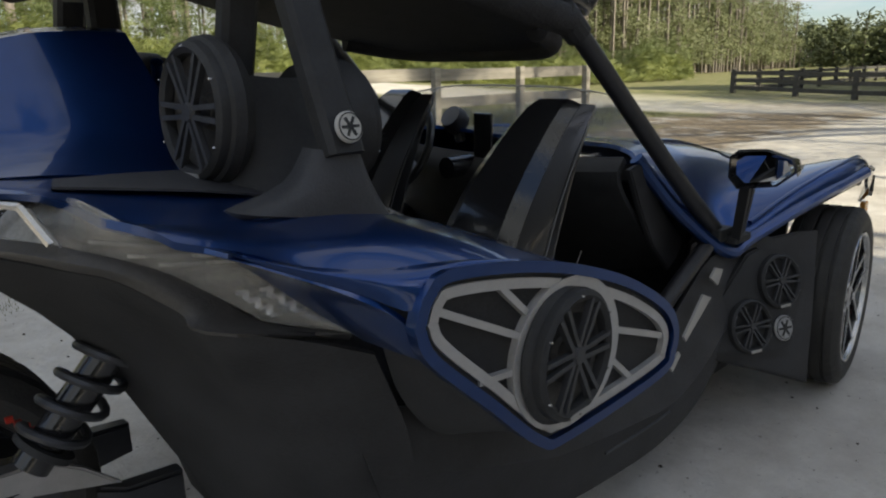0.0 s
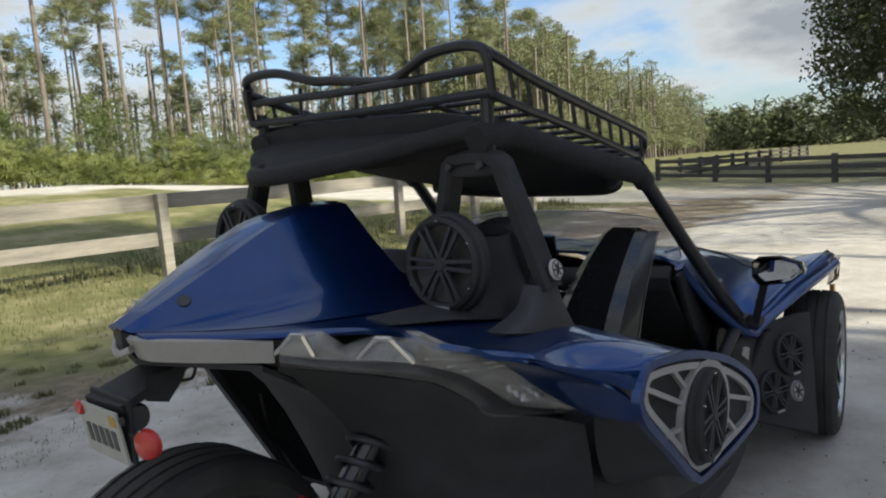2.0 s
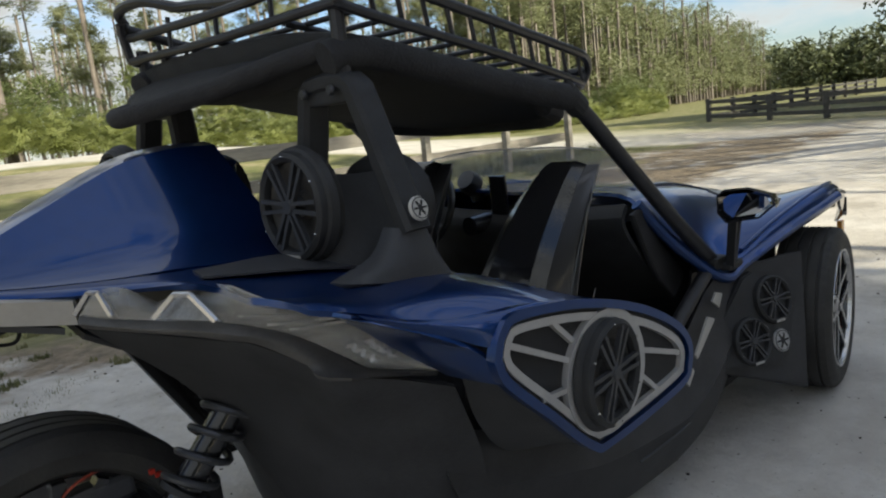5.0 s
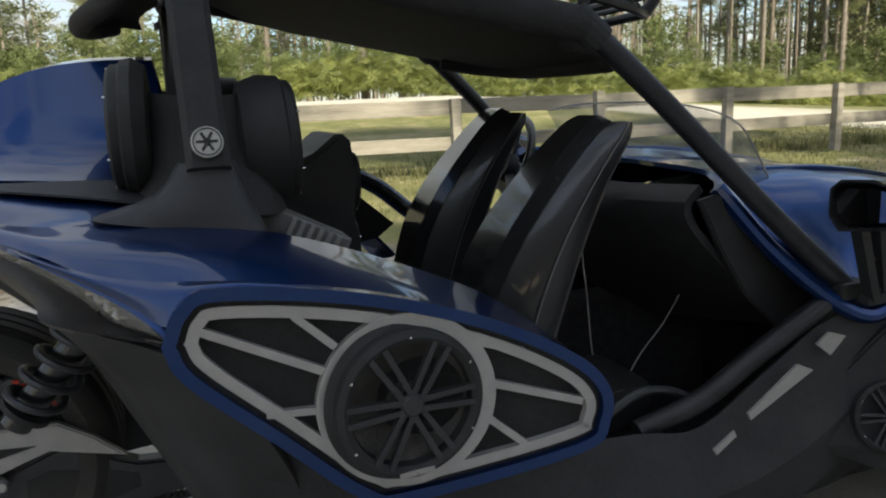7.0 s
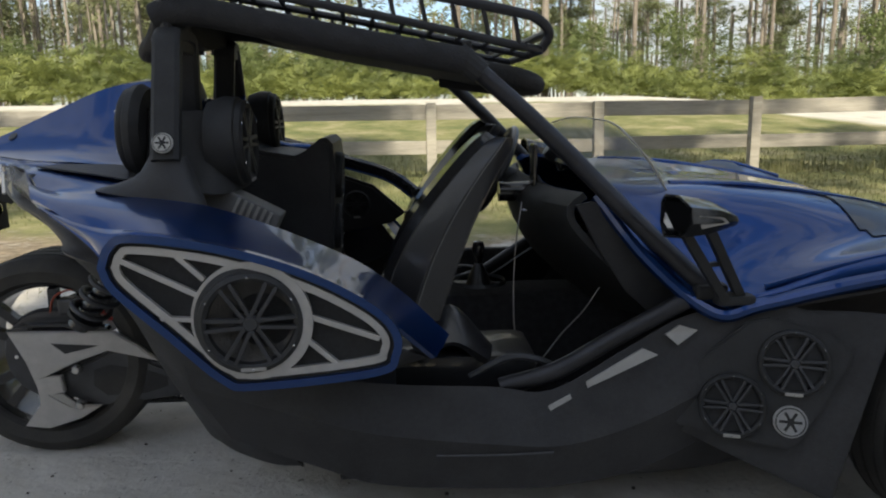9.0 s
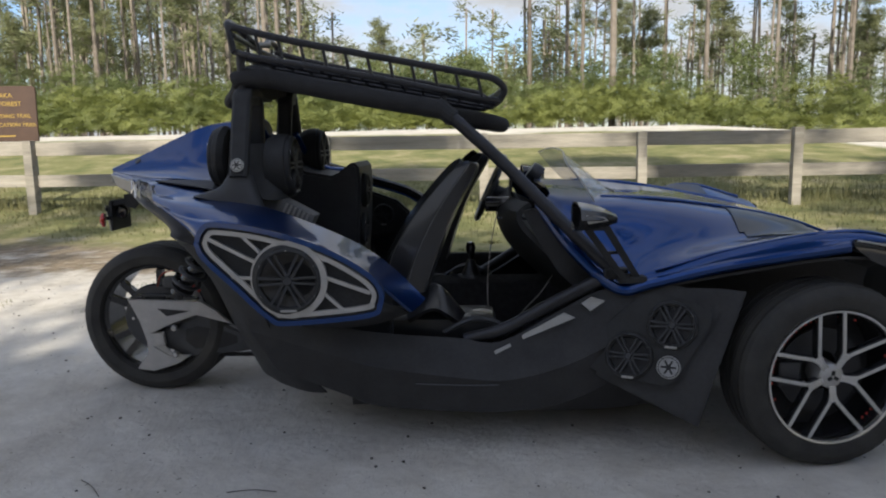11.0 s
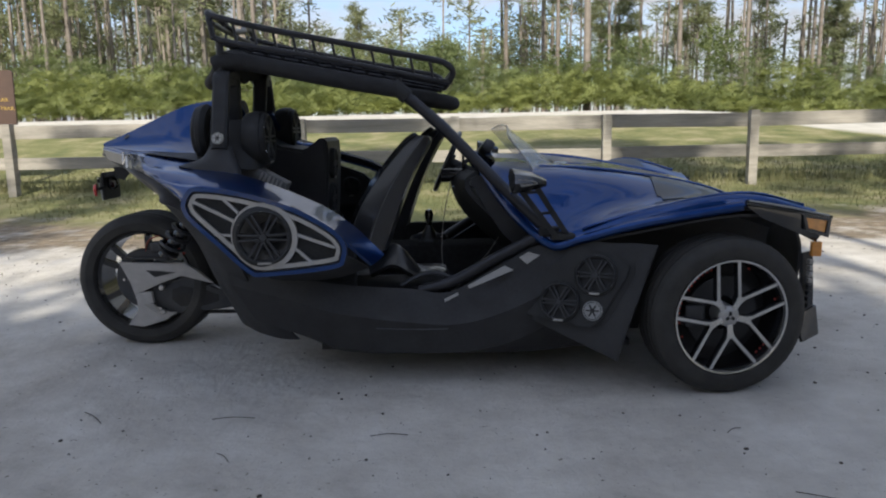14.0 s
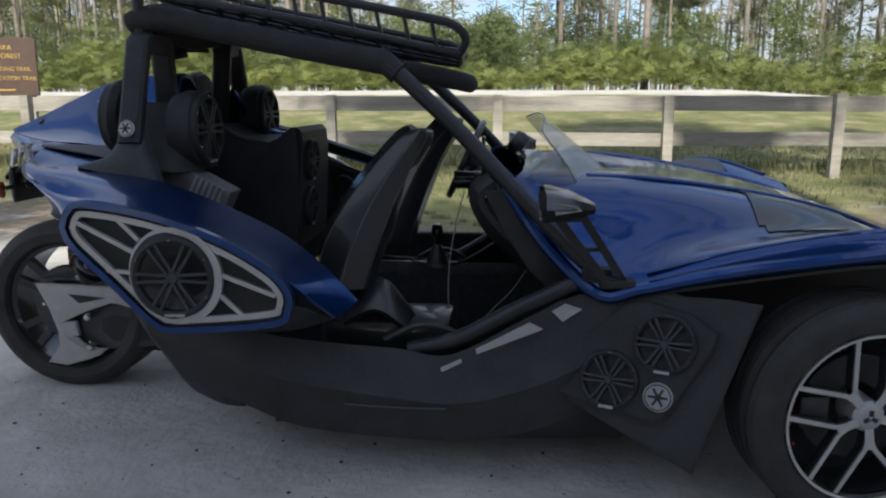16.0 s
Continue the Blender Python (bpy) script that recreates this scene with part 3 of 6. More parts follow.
# young broadleaf trees in the understorey
def bushy(seed, height, spread):
    r = random.Random(seed)
    t = empty("young_tree", (0, 0, 0))
    bm = tube([(0, 0, -0.2), (0.1, 0, height * 0.4), (0, 0.1, height * 0.8)], (0.07, 0.02), 6, 2)
    c = []
    for k in range(9):
        a = r.uniform(0, 6.28)
        e = Vector((math.cos(a) * spread * 0.7, math.sin(a) * spread * 0.7, height * r.uniform(0.45, 0.95)))
        tube([(0, 0, height * 0.3), e], (0.03, 0.01), 4, 1, bm)
    for k in range(95):
        a, q, h = r.uniform(0, 6.28), math.sqrt(r.random()), r.uniform(0.12, 1.0)
        w = spread * q * (0.45 + 0.75 * math.sin(math.pi * min(1.0, h * 0.85 + 0.12)))
        c.append(Vector((math.cos(a) * w, math.sin(a) * w, h * height)))
    part("trunk", bm, BARK, t, "", True)
    cw = new("crown", leafmesh(*tufts(c, 0.26, 30, r, 0.8, 0.22, 0.045), SHRUB, "crown"))
    cw.parent = t
    return tagged(t, "leafy young green tree under the pines", "tree", "young trees in the understorey")


BUSHY = [bushy(51, 5.0, 1.5), bushy(52, 6.5, 1.7), bushy(53, 3.8, 1.4)]
r = random.Random(88)
for k in range(34):
    x, y = r.uniform(-32, 52), r.uniform(30, 42)
    if (y + 1.6) / (x + 0.5) < 0.62 and x > 0:
        x -= 30
    m = Matrix.Translation((x, y, ground_z(x, y) - 0.05)) @ Matrix.Rotation(r.uniform(0, 6.28), 4, "Z") @ Matrix.Scale(r.uniform(0.55, 0.8), 4)
    if k < 3:
        BUSHY[k].matrix_basis = m
    else:
        c = copy_thing(BUSHY[k % 3], m)
        c.scale = m.to_scale()

# palmetto and shrubs along the track
def fans(rect, count, r, hgt, material, name, label, blades=11, size=0.55, patch=0.3):
    v, f = [], []
    for _ in range(count):
        x, y = r.uniform(rect[0], rect[1]), r.uniform(rect[2], rect[3])
        if (y + 1.6) / (x + 0.5) < 0.5 and x > 0:
            continue
        z = ground_z(x, y)
        depth = (y - rect[2]) / (rect[3] - rect[2])
        lump = noise2(x, y, 0.34) + 0.6 * noise2(x + 40, y, 0.85)
        if lump + patch < r.uniform(-0.55, 0.0):
            continue
        top = hgt * (0.30 + 0.70 * min(1, depth * 2.2)) * max(0.25, 0.72 + 0.75 * lump + 0.2 * r.random())
        h = r.uniform(0.15, 1.0) ** 0.7 * top
        c = Vector((x, y, z + h))
        turn, tilt = r.uniform(0, 6.28), r.uniform(0.1, 1.0)
        ax = Vector((math.cos(turn), math.sin(turn), 0))
        nrm = (Vector((0, 0, 1)) * math.cos(tilt) + ax * math.sin(tilt)).normalized()
        u = nrm.orthogonal().normalized()
        w = nrm.cross(u)
        s = size * r.uniform(0.6, 1.2)
        for k in range(blades):
            a = turn + (k / (blades - 1) - 0.5) * 4.2
            d = math.cos(a) * u + math.sin(a) * w
            sd = nrm.cross(d) * s * 0.055
            i = len(v)
            v += [c, c + d * s * 0.55 + sd, c + d * s + Vector((0, 0, -0.08 * s)), c + d * s * 0.55 - sd]
            f.append((i, i + 1, i + 2, i + 3))
    tagged(new(name, leafmesh(v, f, material, name)), label, "shrubs", kind="stuff")


fans((-34, 60, 24.2, 28.0), 17000, random.Random(3), 1.7, PALM, "palmetto_thicket", "yellow-green palmetto fans along the track edge", 9, 0.36, 0.0)
fans((-36, 64, 25.2, 34.0), 24000, random.Random(4), 3.0, SHRUB, "understorey_shrubs", "dense dark green shrubs under the pines", 7, 0.32)


# grass
def blades(area, count, seed, h, keep, name, label, width=0.006):
    r = random.Random(seed)
    v, f = [], []
    for _ in range(count):
        x, y = r.uniform(area[0], area[1]), r.uniform(area[2], area[3])
        if not keep(x, y, r):
            continue
        z = ground_z(x, y) - 0.01
        a, b = r.uniform(0, 6.28), r.uniform(-0.5, 0.5)
        hh = h * r.uniform(0.4, 1.3)
        w = width * r.uniform(0.7, 1.6)
        i = len(v)
        v += [(x - w * math.cos(a), y - w * math.sin(a), z), (x + w * math.cos(a), y + w * math.sin(a), z), (x + b * hh * math.sin(a), y - b * hh * math.cos(a), z + hh)]
        f.append((i, i + 1, i + 2))
    tagged(new(name, leafmesh(v, f, GRASS, name)), label, "grass", kind="stuff")


blades((-9, 15, 3.2, 10.5), 52000, 7, 0.07, lambda x, y, r: noise2(x, y, 0.5) * 2.2 + (y - 5.2 - max(0, x - 7) * 0.2) > r.uniform(-0.6, 1.2), "short_grass", "patchy short grass beside the fence")
blades((-9, 15, 7.35, 8.1), 9000, 8, 0.22, lambda x, y, r: noise2(x, y, 0.9) > r.uniform(-0.6, 0.4), "tall_grass", "taller grass tufts along the fence foot", 0.007)
blades((-2.5, 2.6, 1.2, 3.6), 26000, 9, 0.028, lambda x, y, r: noise2(x + 9, y, 1.6) > r.uniform(0.22, 0.5), "grass_tufts", "sparse grass tufts on the sand", 0.003)

r = random.Random(31)
CLUMPS = [(r.uniform(0.0, 1.7), r.uniform(2.45, 4.4), r.uniform(0.04, 0.13)) for _ in range(26)]
blades((-0.2, 1.9, 2.3, 4.6), 60000, 10, 0.045, lambda x, y, q: any(math.hypot(x - u, (y - v) * 1.3) < w * q.uniform(0.2, 1.0) for u, v, w in CLUMPS), "grass_clumps", "small green grass clumps on the sand", 0.004)


# pebbles and twigs on the sand
r = random.Random(77)
bm = bmesh.new()
for _ in range(1500):
    x, y = r.uniform(-2.5, 5.5), r.uniform(-2.8, 3.0)
    s = 0.002 + 0.008 * r.random() ** 3
    own = bmesh.new()
    bmesh.ops.create_icosphere(own, subdivisions=1, radius=s, matrix=Matrix.LocRotScale((x, y, ground_z(x, y) + s * 0.2), Euler((0, 0, r.uniform(0, 6))), (1, r.uniform(0.6, 1), 0.55)))
    join(bm, own)
tagged(part("sand_debris", bm, BARKO, None, "", True), "scattered dark bark crumbs and pebbles on sand", "debris", kind="stuff")
for k in range(16):
    x, y, a = r.uniform(-1.0, 4.8), r.uniform(-2.3, -0.9), r.uniform(-0.9, 0.9)
    ln, z = r.uniform(0.06, 0.24), ground_z(x, y)
    tagged(part("twig", tube([(x, y, z + 0.004), (x + ln * 0.5 * math.cos(a), y + ln * 0.5 * math.sin(a) + 0.01, z + 0.006), (x + ln * math.cos(a), y + ln * math.sin(a), z + 0.003)], 0.0016, 5, 3), BARKO), "thin dry twig lying on the sand", "twig", "twigs on the sand")


# ---------------------------------------------------------------- live oaks that shade the lot
def oak(seed, at, height, spread, crown_low=0.3, count=260, per=60, leaf=0.10, stem=0.45):
    r = random.Random(seed)
    t = empty("live_oak", at)
    bm = tube([(0, 0, -0.3), (0.1, 0, height * 0.2), (0.0, 0.1, height * 0.45)] + ([(0, 0, height * crown_low)] if crown_low > 0.5 else []), (stem, stem * 0.6), 10, 3)
    centres = []
    for k in range(16):
        a = 2 * math.pi * k / 16 + r.uniform(-0.2, 0.2)
        z0 = height * r.uniform(max(0.2, crown_low - 0.12), max(0.45, crown_low))
        e = Vector((math.cos(a) * spread * r.uniform(0.6, 1), math.sin(a) * spread * r.uniform(0.6, 1), height * r.uniform(crown_low + 0.05, 0.95)))
        mid = Vector((e.x * 0.5, e.y * 0.5, (z0 + e.z) / 2 + 0.4))
        tube([(0, 0, z0), mid, e], (0.16, 0.03), 6, 3, bm)
    for _ in range(count):
        a, q = r.uniform(0, 6.28), math.sqrt(r.random())
        top = height * (max(0.55, crown_low + 0.1) + (1 - max(0.55, crown_low + 0.1)) * math.sqrt(max(0, 1 - q * q)))
        low = height * (crown_low + 0.12 * r.random())
        centres.append(Vector((math.cos(a) * q * spread, math.sin(a) * q * spread, r.uniform(low, top))))
    part("trunk", bm, BARKO, t, "", True)
    me = leafmesh(*tufts(centres, 0.42, per, r, 0.8, leaf * 1.6, leaf * 0.5), OAKL, "crown")
    c = new("crown", me)
    c.parent = t
    return tagged(t, "broad live oak with a dense dark crown", "tree", "oaks round the lot")


# all but oaks 3 and 4 stand out of view, added to cast shade
oak(1, (1.1, -15.5, 0), 13.2, 2.5, 0.30, 430, 80)
oak(2, (2.8, -16.5, 0), 13.6, 2.0, 0.30, 380, 80)
oak(3, (15.5, -5.5, 0), 8.8, 6.7, 0.42, 380, 130, 0.042)
oak(4, (34.0, 0.6, 0), 12.0, 5.0, 0.12, 520, 90, 0.11)
oak(5, (0.65, -11.5, 0), 15.3, 0.8, 0.82, 120, 70, 0.09, 0.12)
oak(6, (5.5, -11.5, 0), 15.0, 0.4, 0.84, 60, 70, 0.09, 0.10)
oak(7, (4.9, -15.5, 0), 18.2, 1.2, 0.88, 130, 70, 0.09, 0.14)
oak(8, (27.0, -8.0, 0), 12.0, 7.0, 0.35, 300, 50, 0.13)
oak(9, (38.0, -6.0, 0), 12.0, 7.0, 0.35, 300, 50, 0.13)

# unseen oak row behind the camera, added to darken the roadster's near side
wood = oak(21, (-34.0, -31.0, 0), 12.5, 6.5, 0.10, 330, 46, 0.16)
wood_r = random.Random(9)
for k in range(13):
    m = Matrix.Translation((-27 + 6.2 * k + wood_r.uniform(-1.2, 1.2), -31 + wood_r.uniform(-3, 3), 0)) @ Matrix.Rotation(wood_r.uniform(0, 6.28), 4, "Z") @ Matrix.Scale(wood_r.uniform(0.9, 1.1), 4)
    c = copy_thing(wood, m)
    c.scale = m.to_scale()

# ---------------------------------------------------------------- the three-wheeled roadster (front towards +x)
car = tagged(empty("three_wheel_roadster"), "dark metallic blue open three-wheeled roadster with black roof rack on sand", "car")
YR = -0.10        # middle of the rear structure


def far_side(p):
    """The mirror image of a point in the roadster's own middle plane, which stands a little askew to x and leans a little."""
    p = Vector(p)
    n = Vector((-0.05, 0.9988, 0.0))
    d = (p - Vector((0.598, -0.1635, 0.0))).dot(n)
    q = p - 2 * d * n
    q.z -= 0.09 * d * min(1.0, max(0.0, (p.z - 0.4) / 0.5))
    return q


def reflected(bm):
    for v in bm.verts:
        v.co = far_side(v.co)
    return bm


def both(build):
    build(lambda bm: bm)
    build(reflected)


def swept(bm):
    """The far side of the tail, which is cut back a little."""
    mirrored(bm, YR)
    for v in bm.verts:
        v.co.x += 0.06 * min(1.0, max(0.0, (0.10 - v.co.x) / 0.2))
    return bm


# ---- wheels
def tyre_mesh(R, W, rim, blocks):
    prof = [(rim, -W * 0.42), (rim + 0.012, -W * 0.5), ((rim + R) / 2, -W * 0.53), (R - 0.028, -W * 0.5), (R - 0.008, -W * 0.43)]
    for a in (-0.30, -0.10, 0.10, 0.30):
        prof += [(R - 0.001, W * (a - 0.028)), (R - 0.009, W * (a - 0.022)), (R - 0.009, W * (a + 0.022)), (R - 0.001, W * (a + 0.028))]
    prof += [(R - 0.008, W * 0.43), (R - 0.028, W * 0.5), ((rim + R) / 2, W * 0.53), (rim + 0.012, W * 0.5), (rim, W * 0.42)]
    bm = lathe(prof, blocks * 4, Matrix.Identity(4))
    for v in bm.verts:
        r = math.hypot(v.co.x, v.co.y)
        if r > R - 0.03 and abs(v.co.z) > W * 0.32:
            k = round(math.atan2(v.co.y, v.co.x) / (2 * math.pi) * blocks * 4 + (2 if v.co.z > 0 else 0)) % 4
            if k == 0:
                s = (r - 0.0014) / r
                v.co.x *= s
                v.co.y *= s
    return bm


def rear_wheel():
    m = facing((0.026, -0.082, 0.360), (0, -1, 0))
    w = empty("rear_wheel", (0, 0, 0), car)
    t = tyre_mesh(0.338, 0.235, 0.243, 44)
    t.transform(m)
    part("tyre", t, RUBBER, w, "wide black road tyre with worn tread", True, 30)
    part("rim", lathe([(0.246, -0.105), (0.254, -0.10), (0.250, -0.09), (0.235, -0.08), (0.230, 0.08), (0.250, 0.09), (0.254, 0.10), (0.246, 0.105)], 64, m, closed=True), GLOSSB, w, "gloss black rim", True)
    for k in range(5):
        bm = bmesh.new()
        for s in (-1, 1):
            a0, a1 = 2 * math.pi * k / 5 + s * 0.12, 2 * math.pi * k / 5 + s * 0.20
            bar(m @ Vector((0.05 * math.cos(a0), 0.05 * math.sin(a0), 0.05)), m @ Vector((0.228 * math.cos(a1), 0.228 * math.sin(a1), 0.075)), 0.028, 0.03, bm, up=(0, 1, 0))
        part("spoke", bm, GLOSSB, w)
    part("sprocket", lathe([(0.03, 0.06), (0.150, 0.06), (0.158, 0.068), (0.150, 0.082), (0.13, 0.084), (0.07, 0.088), (0.03, 0.088)], 56, m, closed=True), GUN, w, "dark drive sprocket disc", True)
    for k in range(6):
        a = 2 * math.pi * k / 6
        part("sprocket_bolt", lathe([(0, 0.010), (0.007, 0.010), (0.009, 0.004), (0.009, 0)], 8, m @ Matrix.Translation((0.110 * math.cos(a), 0.110 * math.sin(a), 0.083))), ALU, w)
    part("hub", lathe([(0, 0.085), (0.035, 0.085), (0.06, 0.06), (0.062, -0.05), (0, -0.05)], 32, m), GUN, w, "", True)
    part("rim_stripe", lathe([(0.2535, 0.102), (0.2565, 0.104), (0.2565, 0.1065), (0.2525, 0.1065)], 64, m, closed=True), ORANGE, w, "thin orange-red rim stripe")
    part("brake_disc", lathe([(0.08, 0.03), (0.13, 0.03), (0.13, 0.038), (0.08, 0.038)], 48, m, closed=True), ALU, w, "bare steel brake disc", True)


def front_wheel(side):
    hub = (2.678, -0.808, 0.321) if side < 0 else (2.60, 0.765, 0.321)
    way = Vector((-side * 0.122, side * 0.9925, 0))
    m = facing(hub, way)
    w = empty("front_wheel", (0, 0, 0), car)
    t = tyre_mesh(0.323, 0.205, 0.230, 48)
    t.transform(m)
    part("tyre", t, RUBBER, w, "black low-profile road tyre", True, 30)
    part("rim", lathe([(0.230, -0.10), (0.236, -0.09), (0.222, -0.07), (0.212, 0.06), (0.218, 0.085)], 64, m), GLOSSB, w, "gloss black rim barrel", True)
    part("rim_lip", lathe([(0.222, 0.088), (0.226, 0.102), (0.234, 0.104), (0.237, 0.097), (0.232, 0.085)], 80, m, closed=True), ALU, w, "machined bright rim lip", True)
    for k in range(5):
        c = 2 * math.pi * k / 5 + math.pi / 2 - side * 0.09
        dark, face = bmesh.new(), bmesh.new()
        for s in (-1, 1):
            pts = [(0.045, s * 0.61, 0.080), (0.092, s * 0.50, 0.084), (0.226, s * 0.190, 0.092)]
            q = [m @ Vector((r * math.cos(c + a), r * math.sin(c + a), h)) for r, a, h in pts]
            out = way
            for a, b in zip(q, q[1:]):
                bar(a - out * 0.014, b - out * 0.014, 0.017, 0.028, dark, up=out)
                bar(a + out * 0.0015, b + out * 0.0015, 0.0125, 0.004, face, up=out)
        stem = [m @ Vector((r * math.cos(c + math.pi / 5), r * math.sin(c + math.pi / 5), h)) for r, h in ((0.03, 0.081), (0.092, 0.086))]
        bar(stem[0], stem[1], 0.024, 0.004, face, up=way)
        part("spoke", dark, GLOSSB, w, "black twin spoke")
        part("spoke_face", face, ALU, w, "machined bright spoke face")
    part("hub", lathe([(0, 0.088), (0.028, 0.088), (0.034, 0.084), (0.043, 0.076), (0.045, 0.0), (0, 0.0)], 40, m), SILVER, w, "silver hub cap", True)
    bm = bmesh.new()
    for k in range(3):
        a = math.pi / 2 + 2 * math.pi * k / 3
        bar(m @ Vector((0.005 * math.cos(a), 0.005 * math.sin(a), 0.0895)), m @ Vector((0.021 * math.cos(a), 0.021 * math.sin(a), 0.0885)), 0.012, 0.003, bm, up=way)
    part("hub_badge", bm, BLACK, w, "dark three-cornered hub badge")
    # added disc, hides the bright ground behind and darkens the wheel's inside
    part("rim_back", lathe([(0, -0.055), (0.222, -0.055), (0.222, -0.065), (0, -0.065)], 48, m), LOWB, w, "dark disc added to keep the open wheel dark inside", True)
    part("brake_disc", lathe([(0.07, 0.0), (0.15, 0.0), (0.15, 0.012), (0.07, 0.012)], 56, m, closed=True), GREY, w, "dark steel brake disc", True)
    cal = block(-0.17, -0.09, -0.045, 0.045, -0.005, 0.05, 0.008)
    cal.transform(m)
    part("brake_caliper", cal, GUN, w, "grey cast brake caliper")
    for k in range(64):
        a = 2 * math.pi * k / 64
        if k in (2, 3, 12, 15, 33, 36) or 19 <= k <= 26 or 29 <= k <= 31 or 55 <= k <= 58:
            own = block(-0.003, 0.003, -0.004, 0.004, 0, 0.004)
            own.transform(m @ Matrix.Rotation(a, 4, "Z") @ Matrix.Translation((0.205, 0, 0.066)))
            part("rim_light", own, REDLED, w, "small red light inside the rim")


rear_wheel()
for s in (-1, 1):
    front_wheel(s)


# ---- swingarm, belt, shock absorber
def arm(side):
    pl = lambda u, v, d: (u, side * (0.185 + d) - 0.015, v)
    o = [(-0.082, 0.459), (0.251, 0.448), (0.319, 0.404), (0.383, 0.344), (0.227, 0.385), (0.12, 0.349), (0.021, 0.304), (0.071, 0.305), (0.078, 0.249), (0.032, 0.24),
         (0.092, 0.20), (0.186, 0.196), (0.119, 0.156), (0.014, 0.125), (-0.062, 0.136), (-0.006, 0.208), (-0.008, 0.266), (-0.033, 0.353), (-0.069, 0.433)]
    part("swingarm_cover", slab(o, 0.022, pl, 0.004), SILVER, car, "silver swingarm cover plate")
    part("cover_cap", slab([(-0.085, 0.462), (-0.04, 0.474), (0.10, 0.474), (0.15, 0.456), (0.24, 0.455), (0.235, 0.466), (0.12, 0.482), (-0.04, 0.482)], 0.03, lambda u, v, d: (u, side * (0.183 + d) - 0.015, v)), GLOSSB, car, "gloss black cap strip on the cover")
    part("swingarm_slot", slab([(0.054, 0.417), (0.203, 0.404), (0.095, 0.381)], 0.003, lambda u, v, d: (u, side * (0.206 + d) - 0.015, v)), BLACK, car, "dark triangular slot")
    part("cover_fin", slab([(0.032, 0.242), (0.076, 0.246), (0.115, 0.21), (0.186, 0.197), (0.092, 0.203)], 0.012, lambda u, v, d: (u, side * (0.206 + d) - 0.015, v + 0.3 * d), 0.002), TRIM, car, "bright lower fin of the cover")
    o2 = [(0.05, 0.30), (0.15, 0.345), (0.245, 0.382), (0.40, 0.31), (0.52, 0.30), (0.52, 0.22), (0.40, 0.205), (0.17, 0.185), (0.06, 0.23)]
    part("swingarm", slab(o2, 0.05, lambda u, v, d: (u, side * (0.13 + d) - 0.015, v), 0.008), GUN, car, "gunmetal cast swingarm")
    part("swingarm_pocket", slab([(0.166, 0.312), (0.218, 0.328), (0.335, 0.306), (0.40, 0.28), (0.40, 0.248), (0.328, 0.226), (0.203, 0.222), (0.161, 0.259)], 0.004, lambda u, v, d: (u, side * (0.177 + d) - 0.015, v)), BLACK, car)
    for u, v in ((0.127, 0.328), (0.125, 0.207)):
        part("bolt", lathe([(0, 0.03), (0.011, 0.03), (0.016, 0.02), (0.016, 0), (0, 0)], 14, facing((u, side * 0.195 - 0.015, v), (0, side, 0))), ALU, car)


for s in (-1, 1):
    arm(s)
bm = block(-0.02, 0.55, -0.155, -0.125, 0.172, 0.180)
for k in range(38):
    block(0.0 + k * 0.0145, 0.007 + k * 0.0145, -0.155, -0.125, 0.180, 0.187, 0, bm)
part("drive_belt", bm, BLACK, car, "toothed black drive belt")
shock = empty("shock_absorber", (0, 0, 0), car)
a, b = Vector((0.445, -0.38, 0.79)), Vector((0.205, -0.345, 0.51))
part("damper", tube([a, b], 0.032, 16, 1), GLOSSB, shock, "black damper body", True)
d = (b - a)
x1 = d.orthogonal().normalized()
x2 = d.normalized().cross(x1)
coil = [a + d * (0.12 + 0.75 * k / 84) + 0.052 * (math.cos(k * 2 * math.pi / 16) * x1 + math.sin(k * 2 * math.pi / 16) * x2) for k in range(85)]
part("spring", tube(coil, 0.0085, 8, 1), GUN, shock, "dark grey coil spring", True)
part("spring_seat", lathe([(0, 0), (0.055, 0), (0.055, 0.012), (0.03, 0.03), (0, 0.03)], 24, facing(a + d * 0.09, d)), BLACK, shock, "", True)
part("spring_seat", lathe([(0, 0), (0.052, 0), (0.052, 0.012), (0, 0.012)], 24, facing(a + d * 0.88, d)), BLACK, shock, "", True)
bm = bmesh.new()
for k in range(7):
    own = block(-0.006, 0.006, -0.004, 0.004, -0.005, 0.005)
    own.transform(Matrix.Translation((0.20 + 0.012 * k, -0.275, 0.575 - 0.011 * k)))
    join(bm, own)
part("red_lights", bm, REDLED, car, "short row of small red lights")
part("brake_hose", tube([(0.03, -0.16, 0.49), (0.06, -0.17, 0.56), (0.14, -0.18, 0.585), (0.22, -0.19, 0.57), (0.26, -0.19, 0.53)], 0.0035, 8, 6), ORANGE, car, "thin red brake hose", True)
part("caliper_bracket", block(0.06, 0.20, -0.17, -0.12, 0.49, 0.55, 0.012), GUN, car)

# ---- rear body: hump, deck, quarter panels
ridge = ((-0.118, 1.050), (0.0, 1.098), (0.14, 1.160), (0.29, 1.222), (0.41, 1.243), (0.535, 1.243))
hw = (0.030, 0.055, 0.070, 0.070, 0.05, 0.045)
midl = (-0.150, -0.125, -0.108, -0.10, -0.10, -0.10)
cut = (0.045, 0.02, 0, 0, 0, 0)
base = ((-0.10, 1.030, 0.09), (0.03, 1.016, 0.19), (0.16, 1.008, 0.27), (0.30, 1.005, 0.33), (0.45, 0.99, 0.36), (0.60, 0.97, 0.37))
rows = []
